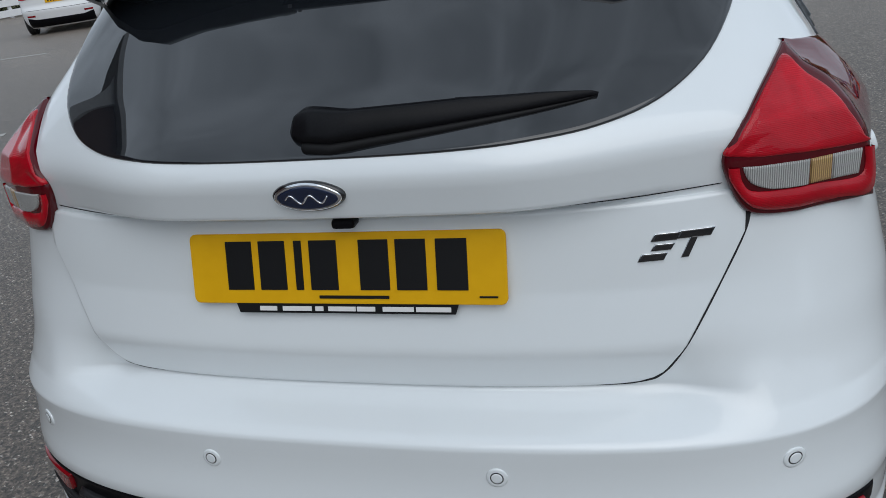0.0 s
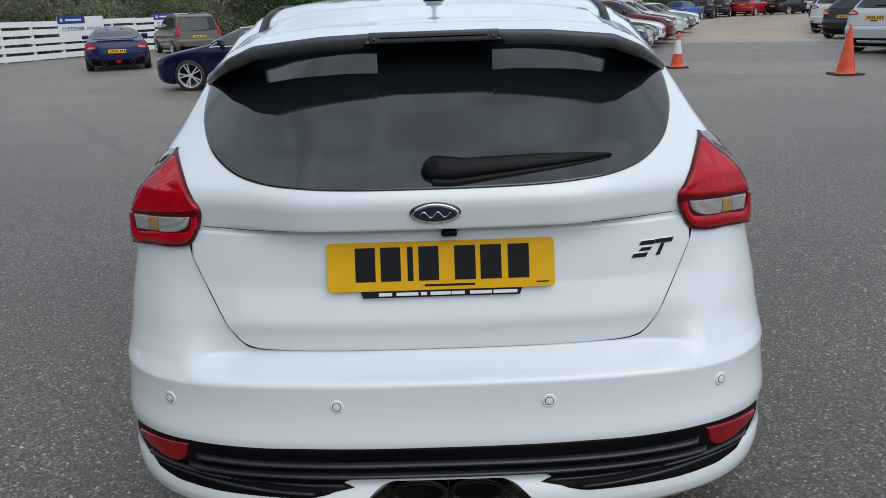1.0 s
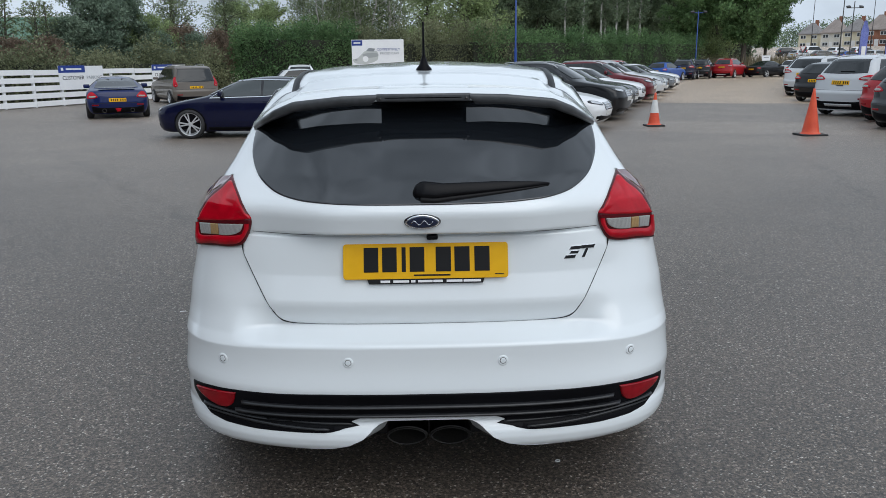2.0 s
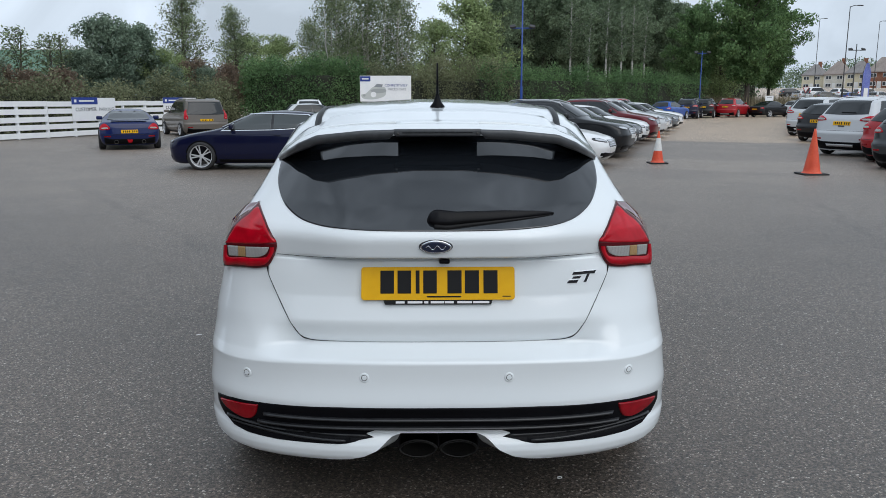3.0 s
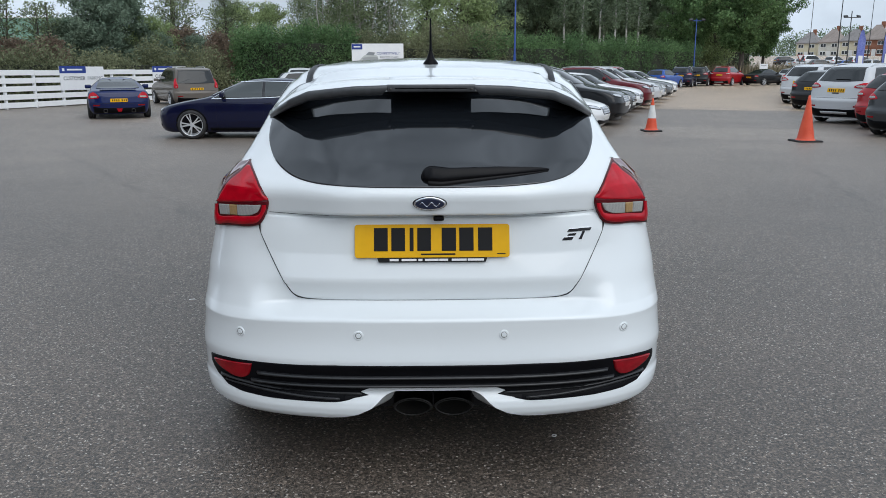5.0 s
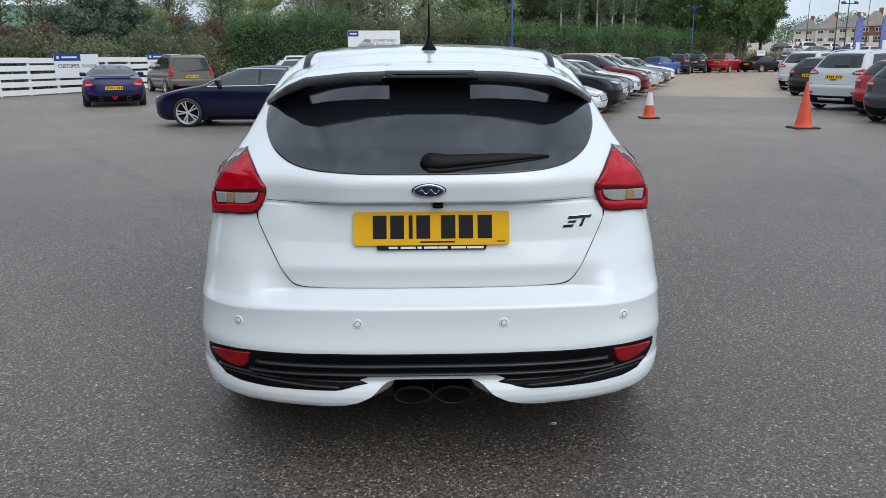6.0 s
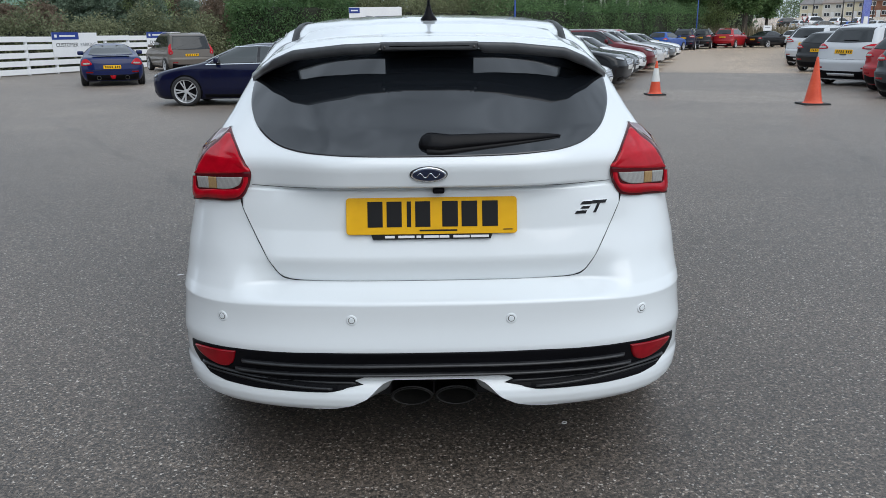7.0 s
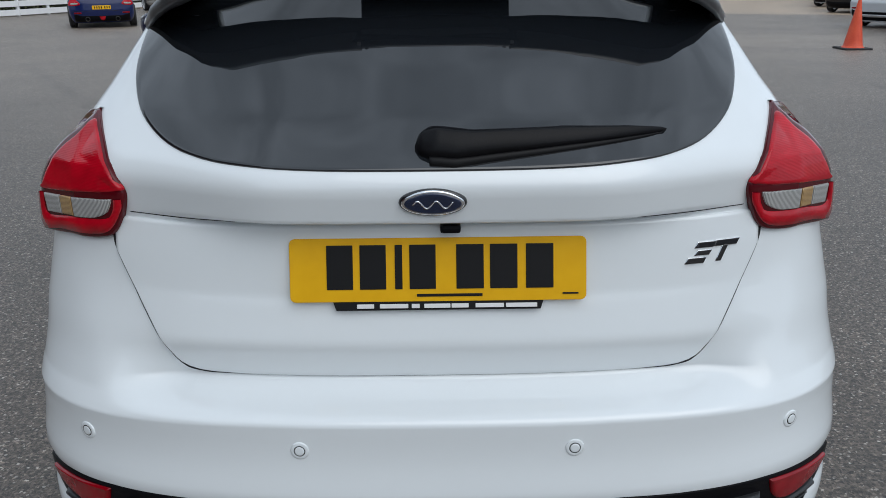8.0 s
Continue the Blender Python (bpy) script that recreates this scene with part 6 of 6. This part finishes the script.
def hedge(points, tall, thick, count, green, label, seed, rough=0.35, leaf=0.075):
    """A clipped hedge: an uneven core coloured dark for inner shade, with leaf sprays all over it."""
    rng = np.random.default_rng(seed)
    ob = new("hedge")
    tagged(ob, label, "hedge", kind="stuff")
    centres = []
    for (x0, y0), (x1, y1) in zip(points, points[1:]):
        n = max(2, int(math.hypot(x1 - x0, y1 - y0) / 0.8))
        for k in range(n):
            f = (k + rng.random()) / n
            for z in np.arange(0.3, tall, 0.55):
                centres.append((x0 + (x1 - x0) * f + rng.normal() * thick * 0.15, y0 + (y1 - y0) * f + rng.normal() * thick * 0.15, z - 0.25 + rng.normal() * 0.1 + (rng.normal() * rough if z > tall - 0.7 else 0), thick * 0.55))
    v, f = leaf_cloud(centres, count, leaf, rng, 1.0)
    leaves = new("leaves", fast_mesh("leaves", v, f, green))
    leaves.parent = ob
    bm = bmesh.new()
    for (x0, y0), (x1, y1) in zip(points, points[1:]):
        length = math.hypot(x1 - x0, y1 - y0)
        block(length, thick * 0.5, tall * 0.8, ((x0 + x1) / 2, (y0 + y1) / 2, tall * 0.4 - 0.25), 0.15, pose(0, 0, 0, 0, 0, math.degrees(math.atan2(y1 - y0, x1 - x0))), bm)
    part("core", bm, CORE, ob, "near-black core standing for the shade inside the hedge")


hedge([(-11.6, 46.5), (-5.5, 50.5)], 4.0, 1.6, 52000, GREENS["hedge"], "tall clipped dark green conifer hedge", 11, 0.2)
hedge([(-5.5, 51), (6, 60)], 3.7, 1.6, 56000, GREENS["olive"], "ragged green and brown hedge behind the lot", 12, 0.35)
hedge([(3, 57), (13, 66), (27.5, 80)], 3.9, 1.6, 90000, GREENS["hedge"], "long clipped green hedge behind parked cars", 13, 0.2)
hedge([(-27, 18), (-19, 34), (-12.8, 46.5)], 2.3, 1.8, 90000, GREENS["olive"], "mixed scrub hedge behind the white fence", 14, 0.5)


hedge([(4, 90), (22, 108), (46, 112)], 12.5, 3.0, 42000, GREENS["dark"], "dark undergrowth below the woodland trees", 15, 1.2, 0.24)


def dry_grass():
    rng = np.random.default_rng(21)
    n = 9000
    at = np.stack([rng.uniform(29, 52, n), rng.uniform(80, 92, n), np.full(n, -0.3)], axis=1)
    lean = rng.normal(size=(n, 3)) * 0.25
    h = rng.uniform(0.9, 2.1, n)[:, None]
    tip = at + np.array([[0, 0, 1.0]]) * h + lean
    side = rng.normal(size=(n, 3)) * 0.05
    v = np.stack([at - side, at + side, tip], axis=1).reshape(-1, 3)
    f = np.arange(n * 3).reshape(-1, 3)
    ob = new("dry_grass", fast_mesh("dry_grass", v, f, GREENS["grass"]))
    tagged(ob, "tall dry grass and weeds at the edge of the lot", "grass", kind="stuff")


dry_grass()

# ---- houses and buildings beyond ----
RENDER_W = [textured("pale_render", (0.52, 0.50, 0.44), (0.66, 0.64, 0.58), 0.6, 0.8, 0.1, 8), textured("cream_render", (0.55, 0.50, 0.36), (0.66, 0.61, 0.46), 0.6, 0.8, 0.1, 8),
            textured("brick_wall", (0.20, 0.085, 0.05), (0.32, 0.14, 0.09), 1.2, 0.85, 0.2, 12)]
SLATE = textured("roof_tiles", (0.16, 0.15, 0.145), (0.26, 0.245, 0.24), 0.8, 0.75, 0.3, 8)
TILE = textured("brown_roof_tiles", (0.21, 0.175, 0.155), (0.31, 0.265, 0.24), 0.8, 0.75, 0.3, 8)
FRAME_W = shader("white_frame", (0.75, 0.75, 0.74), 0.4)[0]
GREEN_ROOF = textured("green_sheet_roof", (0.085, 0.17, 0.115), (0.13, 0.23, 0.16), 0.5, 0.5, 0.2, 6)


def house(x, y, wide, deep, eaves, ridge, turn, wall_mat, roof_mat, label):
    h = new("house")
    h.matrix_basis = pose(x, y, ground_z(x, y) - 0.1, 0, 0, turn)
    tagged(h, label, "house", "houses across the road")
    part("wall", block(wide, deep, eaves, (0, 0, eaves / 2)), wall_mat, h)
    w, d = wide / 2 + 0.3, deep / 2 + 0.35
    v = [(-w, -d, eaves), (w, -d, eaves), (w, d, eaves), (-w, d, eaves), (-w * 0.2, 0, ridge), (w * 0.2, 0, ridge)]
    v += [(a, b, c - 0.2) for a, b, c in v[:4]]
    roof = solid("roof", v, [(0, 1, 5, 4), (1, 2, 5), (2, 3, 4, 5), (3, 0, 4), (0, 6, 7, 1), (1, 7, 8, 2), (2, 8, 9, 3), (3, 9, 6, 0), (6, 9, 8, 7)], roof_mat, h, smooth=False)
    part("chimney", block(0.9, 0.6, 1.7, (w * 0.3, 0.3, ridge - 0.1), 0.02), RENDER_W[2], roof)
    for wx in (-wide * 0.27, wide * 0.27):
        for wz in (1.4, 3.5):
            win = part("window", block(1.5, 0.12, 1.05, (wx, -deep / 2 - 0.01, wz), 0.02), FRAME_W, h)
            for k in (-1, 1):
                part("pane", block(0.6, 0.04, 0.8, (wx + k * 0.36, -deep / 2 - 0.07, wz), 0.01), CABIN, win)
    part("door", block(0.95, 0.1, 2.0, (0, -deep / 2 - 0.02, 1.0), 0.02), FRAME_W, h)


for k, (px, d, mat, turn) in enumerate(((1437, 206, 1, -42), (1478, 198, 0, -46), (1517, 188, 1, -44), (1556, 178, 2, -40), (1602, 170, 0, -45), (1655, 165, 1, -42))):
    house(seen_at(px, d * 1.1), d * 1.1, 5.4, 6.6, 4.4, 7.5 + 0.5 * (k % 2), turn, RENDER_W[mat], (SLATE, TILE)[k % 2], ("pale rendered", "cream rendered", "red brick")[mat] + " house with hipped tiled roof")


def shed():
    x, y = seen_at(70, 95), 92
    b = new("warehouse")
    b.matrix_basis = pose(x, y, -0.3, 0, 0, 4)
    tagged(b, "long building with a green sheet roof behind shrubs", "building")
    part("wall", block(17, 10, 4.2, (0, 0, 2.1)), RENDER_W[2], b)
    v = [(-8.8, -5.4, 4.0), (8.8, -5.4, 4.0), (8.8, 5.4, 4.0), (-8.8, 5.4, 4.0), (-7.6, 0, 7.5), (8.8, 0, 7.5)]
    solid("roof", v, [(0, 1, 5, 4), (1, 2, 5), (2, 3, 4, 5), (3, 0, 4), (3, 2, 1, 0)], GREEN_ROOF, b, "green sheet roof", False)
    for k in range(20):
        xx = -8.5 + k * 0.88
        solid("roof_rib", *tube([(xx, -5.42, 4.05), (min(8.7, max(-7.6, xx)), -0.1, 7.52)], [0.04, 0.04], 5), GREEN_ROOF, b)
    solid("ridge_cap", *tube([(-7.7, 0, 7.56), (8.8, 0, 7.56)], [0.11, 0.11], 6), FRAME_W, b, "pale ridge capping")
    solid("verge", *tube([(-8.8, -5.4, 4.05), (-7.6, 0, 7.55)], [0.10, 0.10], 6), FRAME_W, b, "pale verge")


shed()


def far_wood():
    rng = np.random.default_rng(31)
    centres = []
    for k in range(420):
        x = -400 + 2.4 * k + rng.normal() * 2
        base = 10 + 5 * math.sin(k * 0.05) + (4 if x > 120 else 0) + 4 * rng.random()
        for z in (0.25, 0.5, 0.75, 0.95):
            centres.append((x, 420 + rng.normal() * 10, base * z, 5.5))
    v, f = leaf_cloud(centres, 140000, 0.6, rng, 0.8)
    ob = new("far_wood", fast_mesh("far_wood", v, f, GREENS["dark"]))
    tagged(ob, "distant wooded skyline beyond the houses", "trees", kind="stuff")


far_wood()

for k, (px, d, kind, color) in enumerate(((1425, 118, "hatch", SILVER), (1448, 122, "mpv", WHITE_C), (1470, 116, "hatch", GREY_C), (1492, 120, "suv", WHITE_C), (1515, 114, "hatch", BLUE), (1540, 118, "mpv", WHITE_C), (1562, 112, "suv", SILVER), (1590, 114, "hatch", RED), (1405, 126, "hatch", CHARCOAL))):
    park(kind, seen_at(px, d), d, 60 + 15 * (k % 3), color, "distant parked car beside the far road", "cars beside the far road")


# ---- unseen wall added behind, showroom, litter ----
# unseen plain wall, added to darken low reflections in paint and lamps
tagged(part("wall_south", block(70, 0.4, 4.5, (0, -19, 2.25)), textured("plain_wall_grey", (0.34, 0.345, 0.35), (0.42, 0.425, 0.43), 0.4, 0.6)), "unseen plain grey wall added behind the camera for reflections", "wall", kind="structure")
BRICK_DARK = textured("dark_brick", (0.05, 0.022, 0.017), (0.09, 0.04, 0.03), 1.5, 0.8, 0.2, 14)
FASCIA = textured("grey_fascia", (0.30, 0.31, 0.32), (0.38, 0.39, 0.40), 0.8, 0.5)


def showroom(x, y, wide, deep, tall):
    """A dark brick building with grey corner piers and a deep eave; x, y: its near corner."""
    b = new("showroom")
    b.location = (x, y, 0)
    tagged(b, "dark brick building with grey corner pier and eave beside the lot", "building")
    part("wall", block(wide, deep, tall, (-wide / 2, -deep / 2, tall / 2), 0.02), BRICK_DARK, b)
    for k in range(3):
        part("corner_pier", block(0.5, 0.5, tall, (0.03, -0.22 - k * (deep - 0.5) / 2, tall / 2), 0.03), FASCIA, b, "grey corner pier")
    part("eave", block(wide + 1.0, deep + 1.0, 0.35, (-wide / 2, -deep / 2, tall + 0.17), 0.04), FASCIA, b, "grey eave board")
    part("roof", block(wide + 0.7, deep + 0.7, 0.12, (-wide / 2, -deep / 2, tall + 0.41), 0.02), SLATE, b)


showroom(-9.6, 3.2, 9.0, 14.0, 7.2)
v, f = lathe([(0.0, 0.010), (0.004, 0.010), (0.004, 0.014), (0.0, 0.014)], 18, "z", True)
ring = tagged(solid("litter_ring", v, f, PALE_INK), "small white plastic ring lying on the asphalt", "litter")
ring.matrix_basis = pose(0.475, 0.385, 0.001, 4, 0, 20) @ Matrix.Diagonal((0.8, 0.5, 1, 1))
scrap = tagged(part("litter_scrap", block(0.036, 0.010, 0.003, (0, 0, 0.0015), 0.001), PALE_INK), "small white paper scrap on the asphalt", "litter")
scrap.matrix_basis = pose(-1.51, 2.28, ground_z(0, 2.28) + 0.001, 0, 0, 24)


# ---- worn white bay lines ----
LINE = textured("line_paint", (0.32, 0.31, 0.30), (0.52, 0.51, 0.49), 6, 0.7, 0.2, 60)
for x0, y0, x1, y1 in ((-14.6, 9.3, -10.33, 11.27), (-8.6, 3.1, -5.2, 4.7)):
    length, turn = math.hypot(x1 - x0, y1 - y0), math.degrees(math.atan2(y1 - y0, x1 - x0))
    line = tagged(part("bay_line", block(length, 0.1, 0.004, (length / 2, 0, 0.002), 0.0015), LINE), "worn white bay line painted on the asphalt", "road marking", "bay lines", "structure")
    z0, z1 = ground_z(x0, y0), ground_z(x1, y1)
    line.matrix_basis = pose(x0, y0, z0 + 0.002, 0, -math.degrees(math.atan2(z1 - z0, length)), turn)
